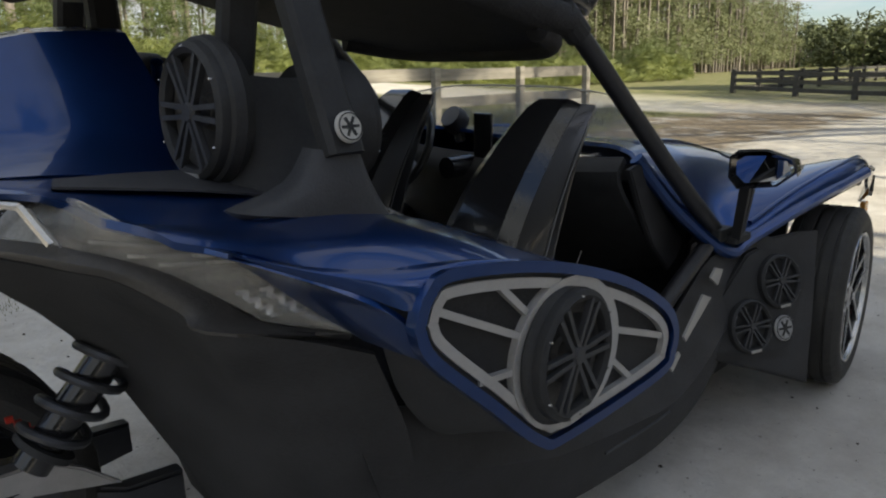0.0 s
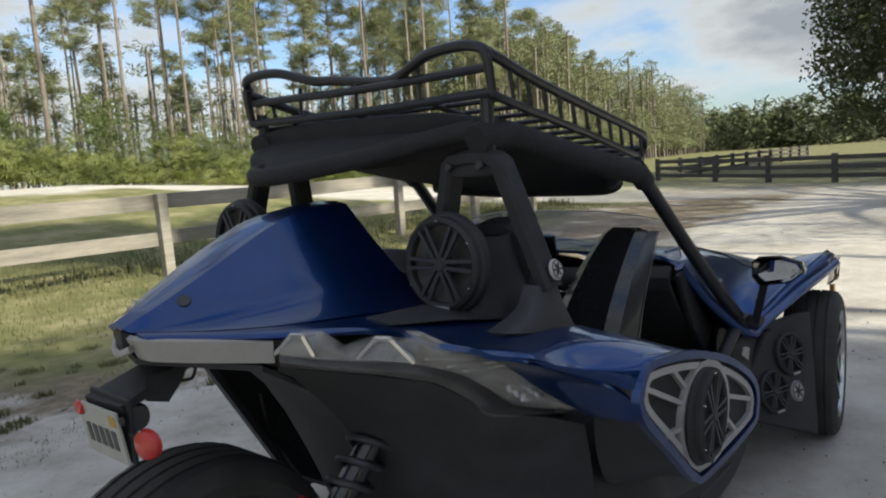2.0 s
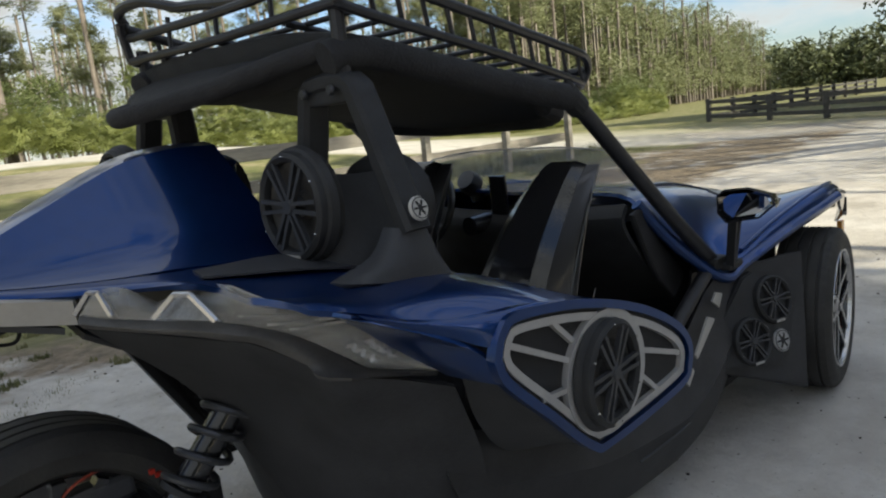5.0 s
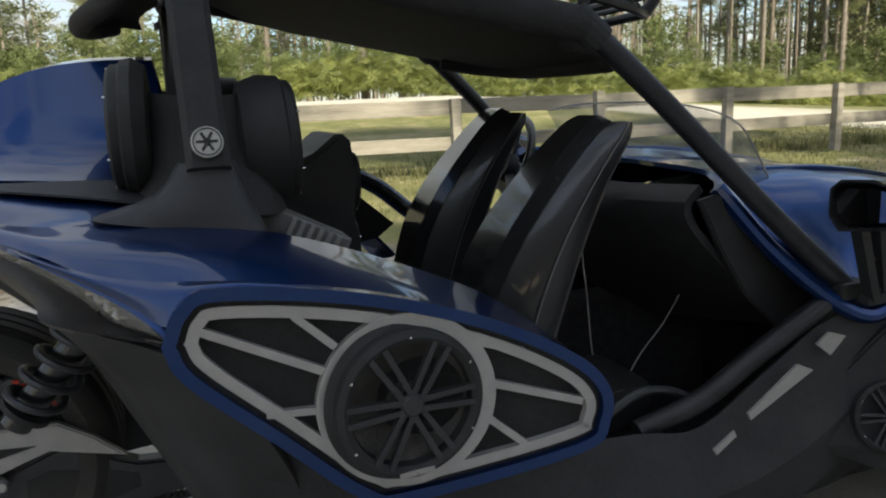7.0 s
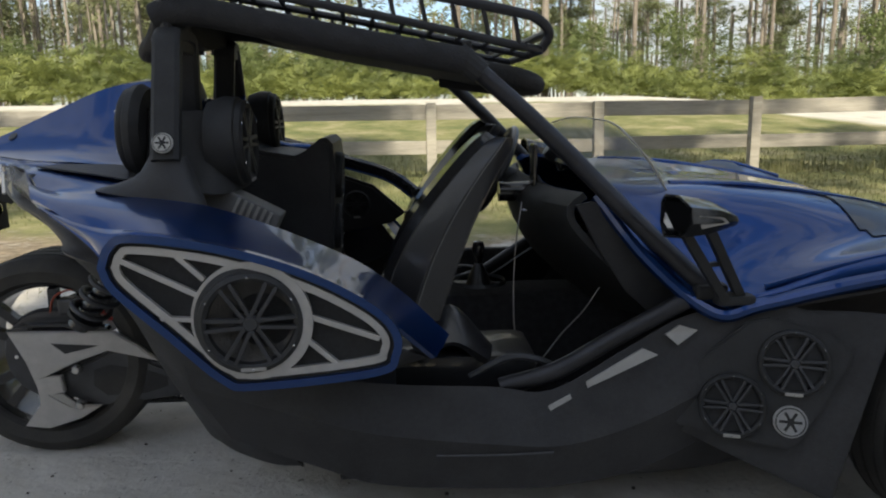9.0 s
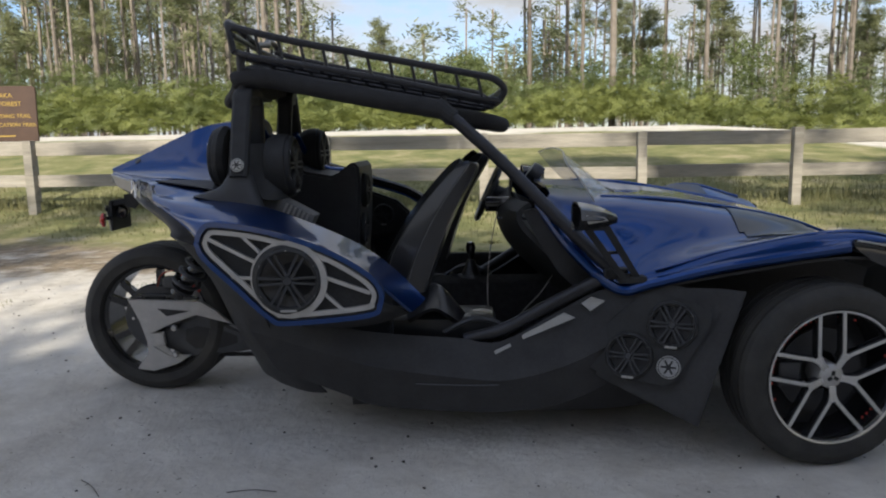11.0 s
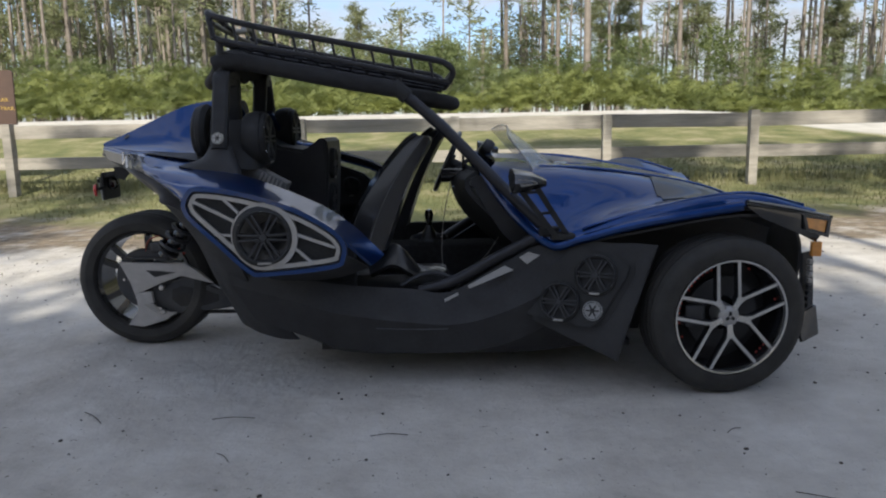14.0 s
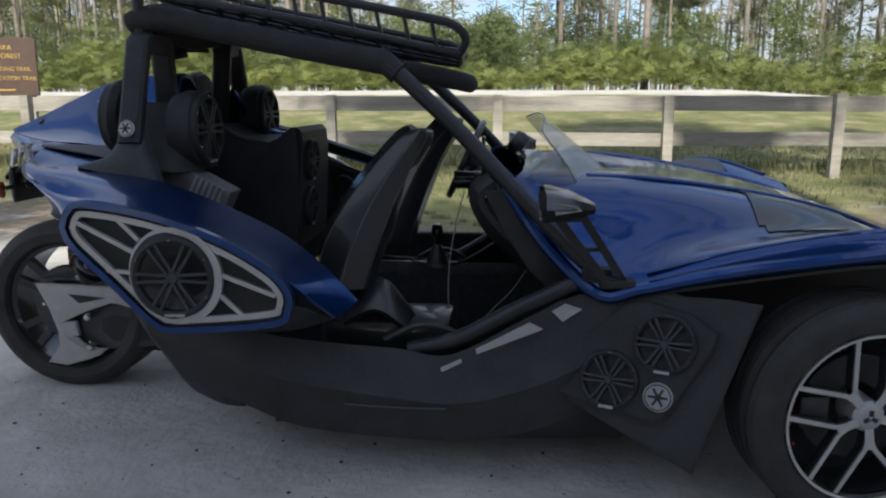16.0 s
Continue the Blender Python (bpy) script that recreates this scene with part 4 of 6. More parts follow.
for (x, z), w, (bx, bz, by), yc, fx in zip(ridge, hw, base, midl, cut):
    ln, lf = YR - by, YR + by
    row = []
    for o, side, edge in ((lf, 1, bx + fx), (ln, -1, bx)):
        flank = [(x + (edge - x) * g, yc + side * w + (o - yc - side * w) * g, z - 0.010 - (z - 0.010 - bz) * h) for g, h in ((0, 0), (0.22, 0.34), (0.46, 0.68), (0.68, 0.88), (1, 1))]
        row += flank[::-1] + [(x, yc, z)] if side > 0 else flank
    rows.append(row)
part("rear_hump", loft(rows, 1, 4, 0.012), BLUE, car, "glossy blue rear cowl hump", True, 24)
part("hump_end", slab([(-0.33, 0.95), (-0.14, 1.02), (-0.035, 1.16), (0.035, 1.16), (0.14, 1.02), (0.33, 0.95), (0.33, 0.80), (-0.33, 0.80)], 0.02, lambda u, v, d: (0.43 + d, YR + u, v - 0.02)), BLACK, car, "black rear bulkhead behind the seats")
part("tail_emblem", lathe([(0, 0.0015), (0.013, 0.0015), (0.015, 0)], 28, facing((0.0105, -0.1975, 1.0745), (-0.30, -0.62, 0.72))), GUN, car, "small round dark badge")


def deck(mir):
    part("rear_deck", mir(loft([
        [(-0.10, YR - 0.10, 1.030), (-0.098, YR - 0.115, 1.024), (-0.092, YR - 0.125, 1.017)],
        [(0.05, YR - 0.21, 1.013), (0.07, YR - 0.255, 1.006), (0.085, YR - 0.285, 0.996)],
        [(0.22, YR - 0.31, 1.005), (0.22, YR - 0.42, 1.005), (0.228, YR - 0.478, 0.999)],
        [(0.45, YR - 0.36, 0.99), (0.38, YR - 0.50, 0.975), (0.30, YR - 0.585, 0.955)],
        [(0.75, YR - 0.37, 0.95), (0.60, YR - 0.52, 0.945), (0.46, YR - 0.605, 0.945)]], 4, 4, 0.01)), BLUE, car, "glossy blue rear deck", True)
    part("deck_insert", mir(loft([
        [(0.28, YR - 0.36, 1.004), (0.25, YR - 0.46, 1.006)],
        [(0.46, YR - 0.37, 0.997), (0.42, YR - 0.50, 0.984)],
        [(0.66, YR - 0.40, 0.974), (0.56, YR - 0.52, 0.958)]], 4, 4, 0.004)), GREY, car, "matte dark grey deck insert", True)


deck(lambda bm: bm)
deck(swept)


def py(x):
    return -0.962 - 0.07 * (x - 0.85)


POD = ((0.552, 0.815), (0.572, 0.858), (0.62, 0.878), (0.80, 0.852), (0.98, 0.795), (1.115, 0.722), (1.168, 0.665), (1.168, 0.612), (1.125, 0.574), (0.86, 0.545), (0.79, 0.562), (0.68, 0.665), (0.575, 0.765))


def ring(k, shift=0.0):
    """The pod's outline, rounded, drawn in by k metres."""
    p = [Vector((u, v, 0)) for u, v in POD]
    p = spline([*p, p[0]], 5)[:-1]
    c = Vector((0.86, 0.70, 0))
    n = len(p)
    out = []
    for i in range(n):
        t = (p[(i + 1) % n] - p[i - 1]).normalized()
        nrm = Vector((-t.y, t.x, 0))
        if nrm.dot(c - p[i]) < 0:
            nrm = -nrm
        q = p[i] + nrm * (k - 0.007)
        out.append((q.x, q.y))
    return out


def onpod(u, v, d):
    return (u, py(u) - d, v)


def speaker(name, at, way, r, can=0.0, label="", bolts=6, turn=0.0):
    """A coaxial loudspeaker: ring, cone, grille with twin ribs, bolts; can: depth of its round housing."""
    m = facing(at, way) @ Matrix.Rotation(turn, 4, "Z")
    sp = empty(name, (0, 0, 0), car)
    if label:
        sp["label"] = label
    part("ring", lathe([(r * 0.80, -0.004), (r * 0.82, 0.010), (r * 0.9, 0.016), (r * 0.98, 0.010), (r, -0.004), (r * 0.98, -0.012)], 56, m, closed=True), BLACK, sp, "", True)
    part("cone", lathe([(0, -0.012), (r * 0.22, -0.014), (r * 0.28, -0.03), (r * 0.82, -0.006)], 48, m), CONE, sp, "dark grey cone", True)
    bm = lathe([(0, 0.016), (r * 0.12, 0.016), (r * 0.17, 0.009), (r * 0.17, 0.0)], 24, m)
    for k in range(6):
        for s in (-1, 1):
            a = 2 * math.pi * k / 6
            o = Vector((-math.sin(a), math.cos(a), 0)) * s * r * 0.085
            dv = Vector((math.cos(a), math.sin(a), 0))
            bar(m @ (dv * r * 0.13 + o * 0.75 + Vector((0, 0, 0.008))), m @ (dv * r * 0.86 + o * 1.25 + Vector((0, 0, 0.010))), r * 0.075, 0.010, bm, up=way)
    part("grille", bm, GREY, sp, "black ribbed grille")
    for k in range(bolts):
        a = 2 * math.pi * (k + 0.5) / bolts
        part("bolt", lathe([(0, 0.019), (r * 0.018, 0.018), (r * 0.022, 0.012)], 8, m @ Matrix.Translation((r * 0.91 * math.cos(a), r * 0.91 * math.sin(a), 0))), ALU, sp)
    if can:
        part("can", lathe([(r * 0.99, -0.003), (r * 1.06, -0.008), (r * 1.09, -can * 0.5), (r * 0.98, -can * 0.92), (r * 0.7, -can), (0, -can)], 48, m), BLACK, sp, "rounded black housing", True)
    mb = m @ Matrix.Rotation(-turn, 4, "Z")
    own = block(-r * 0.24, r * 0.24, -0.004, 0.004, 0, 0.002)
    own.transform(mb @ Matrix.Translation((0, -r * 0.90, 0.014)))
    part("maker_mark", own, TRIM, sp, "small pale bar")
    return sp


def emblem(name, at, way, r, face):
    m = facing(at, way)
    e = empty(name, (0, 0, 0), car)
    e["label"] = "small round pale badge with a dark six-armed star"
    part("disc", lathe([(0, 0.004), (r * 0.94, 0.004), (r, 0.002), (r, -0.003), (0, -0.003)], 40, m), face, e, "", True)
    part("rim_line", lathe([(r * 0.82, 0.0045), (r * 0.82, 0.006), (r * 0.89, 0.006), (r * 0.89, 0.0045)], 40, m, closed=True), BLACK, e)
    bm = lathe([(0, 0.006), (r * 0.26, 0.006), (r * 0.26, 0.0045)], 6, m)
    for k in range(6):
        a = 2 * math.pi * k / 6
        dv = Vector((math.cos(a), math.sin(a), 0))
        bar(m @ (dv * r * 0.2 + Vector((0, 0, 0.005))), m @ (dv * r * 0.66 + Vector((0, 0, 0.005))), r * 0.17, 0.002, bm, up=way)
    part("star", bm, BLACK, e)


def quarter(mir):
    """Side panel behind the opening, with the pod that it swells into."""
    top = [(0.275, -0.662, 0.972), (0.345, -0.695, 0.955), (0.46, -0.712, 0.945), (0.72, -0.732, 0.914), (1.02, -0.735, 0.796), (1.17, -0.745, 0.70), (1.30, -0.76, 0.575)]
    mid = [(0.305, -0.72, 0.962), (0.38, -0.768, 0.945), (0.49, -0.81, 0.92), (0.72, -0.852, 0.896), (1.0, -0.865, 0.795), (1.15, -0.875, 0.695), (1.285, -0.80, 0.562)]
    low = [(0.325, -0.762, 0.946), (0.405, -0.825, 0.922), (0.52, -0.895, 0.872), (0.72, -0.95, 0.872), (0.98, -0.968, 0.797), (1.13, -0.975, 0.705), (1.26, -0.86, 0.552)]
    part("quarter_panel", mir(loft([top, mid, low], 5, 5, 0.012)), BLUE, car, "glossy blue rear quarter panel", True)
    tail = [(0.298, -0.692, 0.960), (0.424, -0.714, 0.901), (0.498, -0.754, 0.833), (0.575, -0.815, 0.762)]
    rim = [(0.40, -0.825, 0.918), (0.49, -0.885, 0.872), (0.552, -0.93, 0.825), (0.575, -0.945, 0.765)]
    part("pod_shell_rear", mir(loft([tail, [tuple((Vector(p) + Vector(q)) / 2 + Vector((0, -0.012, 0.0))) for p, q in zip(tail, rim)], rim], 5, 4, 0.008)), BLUE, car, "", True)
    part("pod_shell_lower", mir(loft([
        [(0.585, -0.832, 0.765), (0.65, -0.80, 0.63), (0.76, -0.77, 0.51), (0.90, -0.765, 0.47), (1.10, -0.77, 0.48), (1.24, -0.80, 0.53)],
        [(0.562, -0.90, 0.775), (0.66, -0.89, 0.655), (0.77, -0.885, 0.56), (0.87, -0.885, 0.525), (1.12, -0.91, 0.55), (1.22, -0.86, 0.56)],
        [(0.568, -0.942, 0.772), (0.676, -0.948, 0.662), (0.788, -0.955, 0.562), (0.86, -0.96, 0.545), (1.13, -0.98, 0.576), (1.168, -0.983, 0.62)]], 4, 4, 0.008)), LOWB, car, "black lower pod shell", True)
    part("pod_shoulder", mir(loft([
        [(0.35, -0.79, 0.938), (0.45, -0.855, 0.905), (0.54, -0.905, 0.892), (0.64, -0.942, 0.889), (0.75, -0.954, 0.871)],
        [(0.375, -0.82, 0.928), (0.475, -0.885, 0.892), (0.552, -0.938, 0.878), (0.632, -0.958, 0.890), (0.75, -0.966, 0.872)],
        [(0.40, -0.828, 0.912), (0.505, -0.898, 0.862), (0.556, -0.950, 0.838), (0.606, -0.962, 0.878), (0.75, -0.972, 0.864)]], 4, 4, 0.006)), BLUE, car, "blue shoulder running into the pod rim", True)
    part("pod_rim", mir(frame_ring(ring(-0.002), ring(0.016), 0.020, onpod)), BLUE, car, "glossy blue rim of the speaker pod", True, 50)
    part("pod_shadow_gap", mir(frame_ring(ring(0.016), ring(0.026), 0.008, onpod)), BLACK, car)
    part("pod_panel", mir(slab(ring(0.018), 0.006, lambda u, v, d: onpod(u, v, d - 0.004))), MESHB, car, "dark carbon-look mesh panel")
    part("pod_frame", mir(frame_ring(ring(0.025), ring(0.041), 0.014, onpod)), SILVER, car, "pale silver panel frame")
    c = (0.862, 0.692)
    circ = [(c[0] + 0.131 * math.cos(2 * math.pi * k / 60), c[1] + 0.131 * math.sin(2 * math.pi * k / 60)) for k in range(60)]
    circ2 = [(c[0] + 0.110 * math.cos(2 * math.pi * k / 60), c[1] + 0.110 * math.sin(2 * math.pi * k / 60)) for k in range(60)]
    part("pod_speaker_trim", mir(frame_ring(circ, circ2, 0.016, onpod)), SILVER, car, "pale silver ring round the speaker")
    for (u0, v0), (u1, v1), w in (((0.585, 0.832), (0.755, 0.748), 0.015), ((0.665, 0.700), (0.74, 0.696), 0.013), ((0.712, 0.836), (0.765, 0.785), 0.014),
                                  ((0.97, 0.765), (1.04, 0.742), 0.014), ((0.985, 0.70), (1.135, 0.648), 0.015), ((0.97, 0.655), (1.045, 0.588), 0.014)):
        b0 = bmesh.new()
        bar(onpod(u0, v0, 0.007), onpod(u1, v1, 0.007), w * 0.78, 0.012, b0, up=(0, 1, 0))
        part("pod_strut", mir(b0), SILVER, car, "pale silver strut")


both(quarter)
part("wheel_arch_lining", loft([
    [(0.094, -0.402, 0.934), (0.158, -0.525, 0.922), (0.240, -0.620, 0.898), (0.285, -0.644, 0.880), (0.352, -0.686, 0.828), (0.376, -0.715, 0.802), (0.486, -0.760, 0.768), (0.60, -0.80, 0.72)],
    [(0.30, -0.345, 0.72), (0.34, -0.44, 0.71), (0.39, -0.52, 0.70), (0.42, -0.575, 0.685), (0.45, -0.615, 0.65), (0.48, -0.65, 0.63), (0.57, -0.72, 0.60), (0.69, -0.765, 0.54)],
    [(0.44, -0.345, 0.45), (0.46, -0.42, 0.45), (0.48, -0.48, 0.45), (0.51, -0.54, 0.44), (0.54, -0.58, 0.42), (0.58, -0.62, 0.40), (0.66, -0.69, 0.38), (0.76, -0.715, 0.36)],
    [(0.55, -0.345, 0.22), (0.56, -0.39, 0.22), (0.58, -0.44, 0.21), (0.61, -0.49, 0.205), (0.65, -0.53, 0.20), (0.71, -0.58, 0.19), (0.82, -0.64, 0.18), (0.90, -0.655, 0.18)]], 3, 4, 0.008), LOWB, car, "matte black inner rear panel", True)
part("far_arch_panel", slab([(0.33, 0.86), (0.375, 0.80), (0.416, 0.726), (0.605, 0.393), (0.70, 0.22), (0.95, 0.20), (0.95, 0.60), (0.56, 0.88)], 0.02, lambda u, v, d: (u, 0.40 + d, v), 0.004), LOWB, car, "matte black inner panel of the far arch")
part("arch_edge", bar((0.395, 0.395, 0.745), (0.625, 0.395, 0.34), 0.022, 0.03, None, (0, 1, 0)), GREY, car, "dark grey panel edge")
speaker("side_speaker", (0.862, py(0.862) - 0.022, 0.692), (0.07, -1, 0.0), 0.112, 0.03, "round black coaxial loudspeaker in the side pod")


# ---- tail lamps and trim
def lamps(mir):
    top = [(0.129, -0.410, 1.005), (0.140, -0.485, 1.008), (0.195, -0.478, 0.966), (0.262, -0.550, 0.990), (0.256, -0.640, 0.997), (0.298, -0.690, 0.962), (0.424, -0.710, 0.903), (0.498, -0.750, 0.835), (0.560, -0.800, 0.772)]
    seam = [(0.086, -0.405, 0.962), (0.130, -0.470, 0.951), (0.169, -0.520, 0.944), (0.212, -0.585, 0.938), (0.246, -0.624, 0.930), (0.331, -0.668, 0.893), (0.405, -0.690, 0.840), (0.460, -0.716, 0.793), (0.556, -0.800, 0.769)]
    fold = [(0.092, -0.400, 0.936), (0.125, -0.475, 0.931), (0.155, -0.530, 0.926), (0.200, -0.590, 0.915), (0.238, -0.627, 0.901), (0.285, -0.650, 0.882), (0.349, -0.690, 0.830), (0.373, -0.722, 0.803), (0.556, -0.804, 0.764)]
    lip = [tuple((Vector(a) + Vector(b)) / 2 + Vector((-0.008, -0.008, 0))) for a, b in zip(seam, fold)]
    part("lamp_fairing", mir(loft([seam, lip, fold], 4, 3, 0.006)), FLANGE, car, "brownish grey lamp flange", True)
    deep = Vector((0.016, 0.014, -0.010))
    part("lamp_floor", mir(loft([[Vector(p) + deep for p in seam], [(Vector(p) + Vector(q)) / 2 + deep * 1.3 for p, q in zip(seam, top)], [Vector(p) + deep * 0.6 for p in top]], 1, 3, 0.003)), BOWL, car, "grey beige reflector behind the lamp lenses", True, 20)
    part("tail_lamp", mir(loft([seam, [(Vector(p) + Vector(q)) / 2 + Vector((-0.008, -0.010, 0.004)) for p, q in zip(seam, top)], top], 1, 3, 0.003)), CLEAR, car, "long clear tail lamp lens", True, 18)
    for pts, m1, m2 in (([(0.093, -0.389, 0.962), (0.110, -0.424, 1.000), (0.116, -0.455, 1.001), (0.124, -0.475, 0.960)],
                         [(0.13, -0.405, 0.975), (0.146, -0.440, 1.008), (0.158, -0.475, 1.005), (0.19, -0.505, 0.950)],
                         [(0.16, -0.43, 0.985), (0.18, -0.455, 0.995), (0.20, -0.488, 0.985), (0.215, -0.515, 0.948)]),
                        ([(0.161, -0.555, 0.955), (0.192, -0.578, 0.990), (0.204, -0.612, 0.990), (0.222, -0.652, 0.944)],
                         [(0.19, -0.565, 0.970), (0.216, -0.592, 1.000), (0.250, -0.645, 0.995), (0.30, -0.690, 0.944)],
                         [(0.23, -0.585, 0.985), (0.27, -0.615, 0.990), (0.325, -0.668, 0.968), (0.35, -0.705, 0.938)])):
        b0 = bmesh.new()
        for p, q in zip(pts, pts[1:]):
            o = Vector((-0.010, -0.006, 0.003))
            bar(Vector(p) + o, Vector(q) + o, 0.0075, 0.007, b0, up=(0.7, 0.5, 0.3))
        part("lamp_bezel", mir(b0), ALU, car, "bright lamp outline")
        face = [Vector(p) + Vector((0.006, 0.006, -0.003)) for p in pts]
        part("lamp_bowl", mir(loft([[face[0], face[3]], [face[1], face[2]]], 3, 3, 0.003)), PLATE, car, "pale grey plate inside the lamp outline", True)
    for a, b in (((0.335, -0.676, 0.899), (0.432, -0.722, 0.893)), ((0.300, -0.664, 0.916), (0.425, -0.724, 0.903)), ((0.262, -0.640, 0.940), (0.345, -0.688, 0.923))):
        part("lamp_streak", mir(bar(a, b, 0.004, 0.005)), TRIM, car, "pale reflector streak")
    for o in (Vector((0, 0, 0)), Vector((0.030, -0.016, 0.002))):
        zig = [Vector((0.427 + 0.0065 * k + (0.010 if k % 2 else 0), -0.704 - 0.0042 * k, 0.842 - 0.0062 * k + (0.007 if k % 2 else 0))) + o for k in range(8)]
        for k, (p, q) in enumerate(zip(zig, zig[1:])):
            part("lamp_rib", mir(bar(p, q, 0.009, 0.006)), ALU, car, "small bright reflector facet")
    part("bumper_trim", mir(loft([
        [(-0.115, YR - 0.085, 1.020), (-0.095, YR - 0.13, 1.015), (-0.01, YR - 0.215, 1.003), (0.085, YR - 0.29, 0.988)],
        [(-0.09, YR - 0.075, 0.972), (-0.078, YR - 0.125, 0.968), (0.0, YR - 0.21, 0.956), (0.088, YR - 0.285, 0.943)]], 4, 3, 0.012)), TRIM, car, "pale grey bumper strip", True)


lamps(lambda bm: bm)
lamps(swept)
part("tail_grille", bar((-0.104, -0.178, 1.012), (-0.050, -0.022, 1.006), 0.03, 0.042), BLACK, car, "black tail insert")
part("tail_lip", tube([(-0.046, 0.0, 0.998), (-0.066, -0.03, 0.988), (-0.100, -0.10, 0.984), (-0.121, -0.165, 0.988), (-0.110, -0.190, 0.998)], 0.008, 8, 5), TRIM, car, "", True)
part("rear_under_panel", loft([[(0.10, YR - 0.27, 0.92), (0.14, YR, 0.92), (0.20, YR + 0.22, 0.92)], [(0.34, YR - 0.25, 0.74), (0.37, YR, 0.76), (0.41, YR + 0.22, 0.74)],
     [(0.50, YR - 0.24, 0.40), (0.52, YR, 0.42), (0.58, YR + 0.22, 0.40)], [(0.58, YR - 0.24, 0.2), (0.58, YR, 0.2), (0.64, YR + 0.22, 0.2)]], 3, 3, 0.01), LOWB, car, "matte black under panel", True)
part("tail_under", loft([[(-0.095, -0.175, 0.974), (-0.05, -0.025, 0.974)], [(0.07, YR - 0.27, 0.940), (0.07, YR + 0.27, 0.940)]], 3, 3, 0.012), BLACK, car)

# ---- number plate bracket
bk = empty("plate_bracket", (0.02, 0, 0.028), car)
part("arm", loft([[(0.10, -0.02, 0.93), (0.10, -0.14, 0.93)], [(-0.04, -0.03, 0.895), (-0.04, -0.16, 0.895)], [(-0.17, -0.04, 0.862), (-0.165, -0.19, 0.862)]], 2, 3, 0.018), BLACK, bk, "folded black steel arm")
part("bracket_plate", block(-0.155, -0.145, -0.20, -0.03, 0.74, 0.875, 0.003), BLACK, bk)
pm = Matrix.Translation((-0.168, -0.105, 0.795)) @ Matrix.Rotation(radians(-8), 4, "Y")
part("number_plate", block(-0.003, 0.003, -0.088, 0.088, -0.058, 0.058, 0.002, None, pm), NPLATE, bk, "pale embossed number plate")
for k in range(5):
    part("plate_bar", block(-0.0045, -0.003, -0.066 + 0.028 * k, -0.048 + 0.028 * k, -0.028, 0.014, 0, None, pm), GUN, bk, "dark bar")
part("plate_sticker", block(-0.0045, -0.003, -0.080, -0.052, 0.026, 0.048, 0, None, pm), GOLD, bk, "yellow sticker")
part("stalk", tube([(-0.15, -0.19, 0.80), (-0.15, -0.235, 0.80)], 0.008, 8, 1), BLACK, bk)
part("reflector", lathe([(0, 0.010), (0.022, 0.009), (0.029, 0.004), (0.031, -0.007), (0, -0.007)], 36, facing((-0.155, -0.262, 0.795), (-1, -0.35, 0.0))), RED, bk, "round red reflector", True)
part("side_lamp", lathe([(0, 0.014), (0.026, 0.010), (0.031, 0), (0.026, -0.012), (0, -0.012)], 28, facing((-0.123, -0.158, 0.820), (0, -1, 0))), GLOSSB, bk, "round black lamp", True)
part("lamp_stalk", tube([(-0.15, -0.13, 0.83), (-0.14, -0.14, 0.826), (-0.125, -0.15, 0.82)], 0.007, 8, 3), BLACK, bk)
part("cable_loop", tube([(0.0, -0.10, 0.905), (-0.02, -0.12, 0.87), (0.02, -0.14, 0.862), (0.04, -0.13, 0.90)], 0.004, 6, 6), BLACK, bk)
part("side_fin", slab([(-0.10, 0.90), (0.0, 0.905), (-0.02, 0.872), (-0.055, 0.835), (-0.10, 0.85)], 0.006, lambda u, v, d: (u, -0.165 - d, v)), BLACK, bk, "black folded side fin")
part("small_reflector", lathe([(0, 0.010), (0.014, 0.008), (0.017, 0), (0, -0.006)], 20, facing((-0.176, -0.03, 0.838), (-1, 0, 0))), RED, bk, "small red side lamp", True)
part("plate_bolt", lathe([(0, 0.006), (0.008, 0.005), (0.010, 0), (0, 0)], 10, facing((-0.168, -0.20, 0.835), (-1, 0, 0))), BLACK, bk)


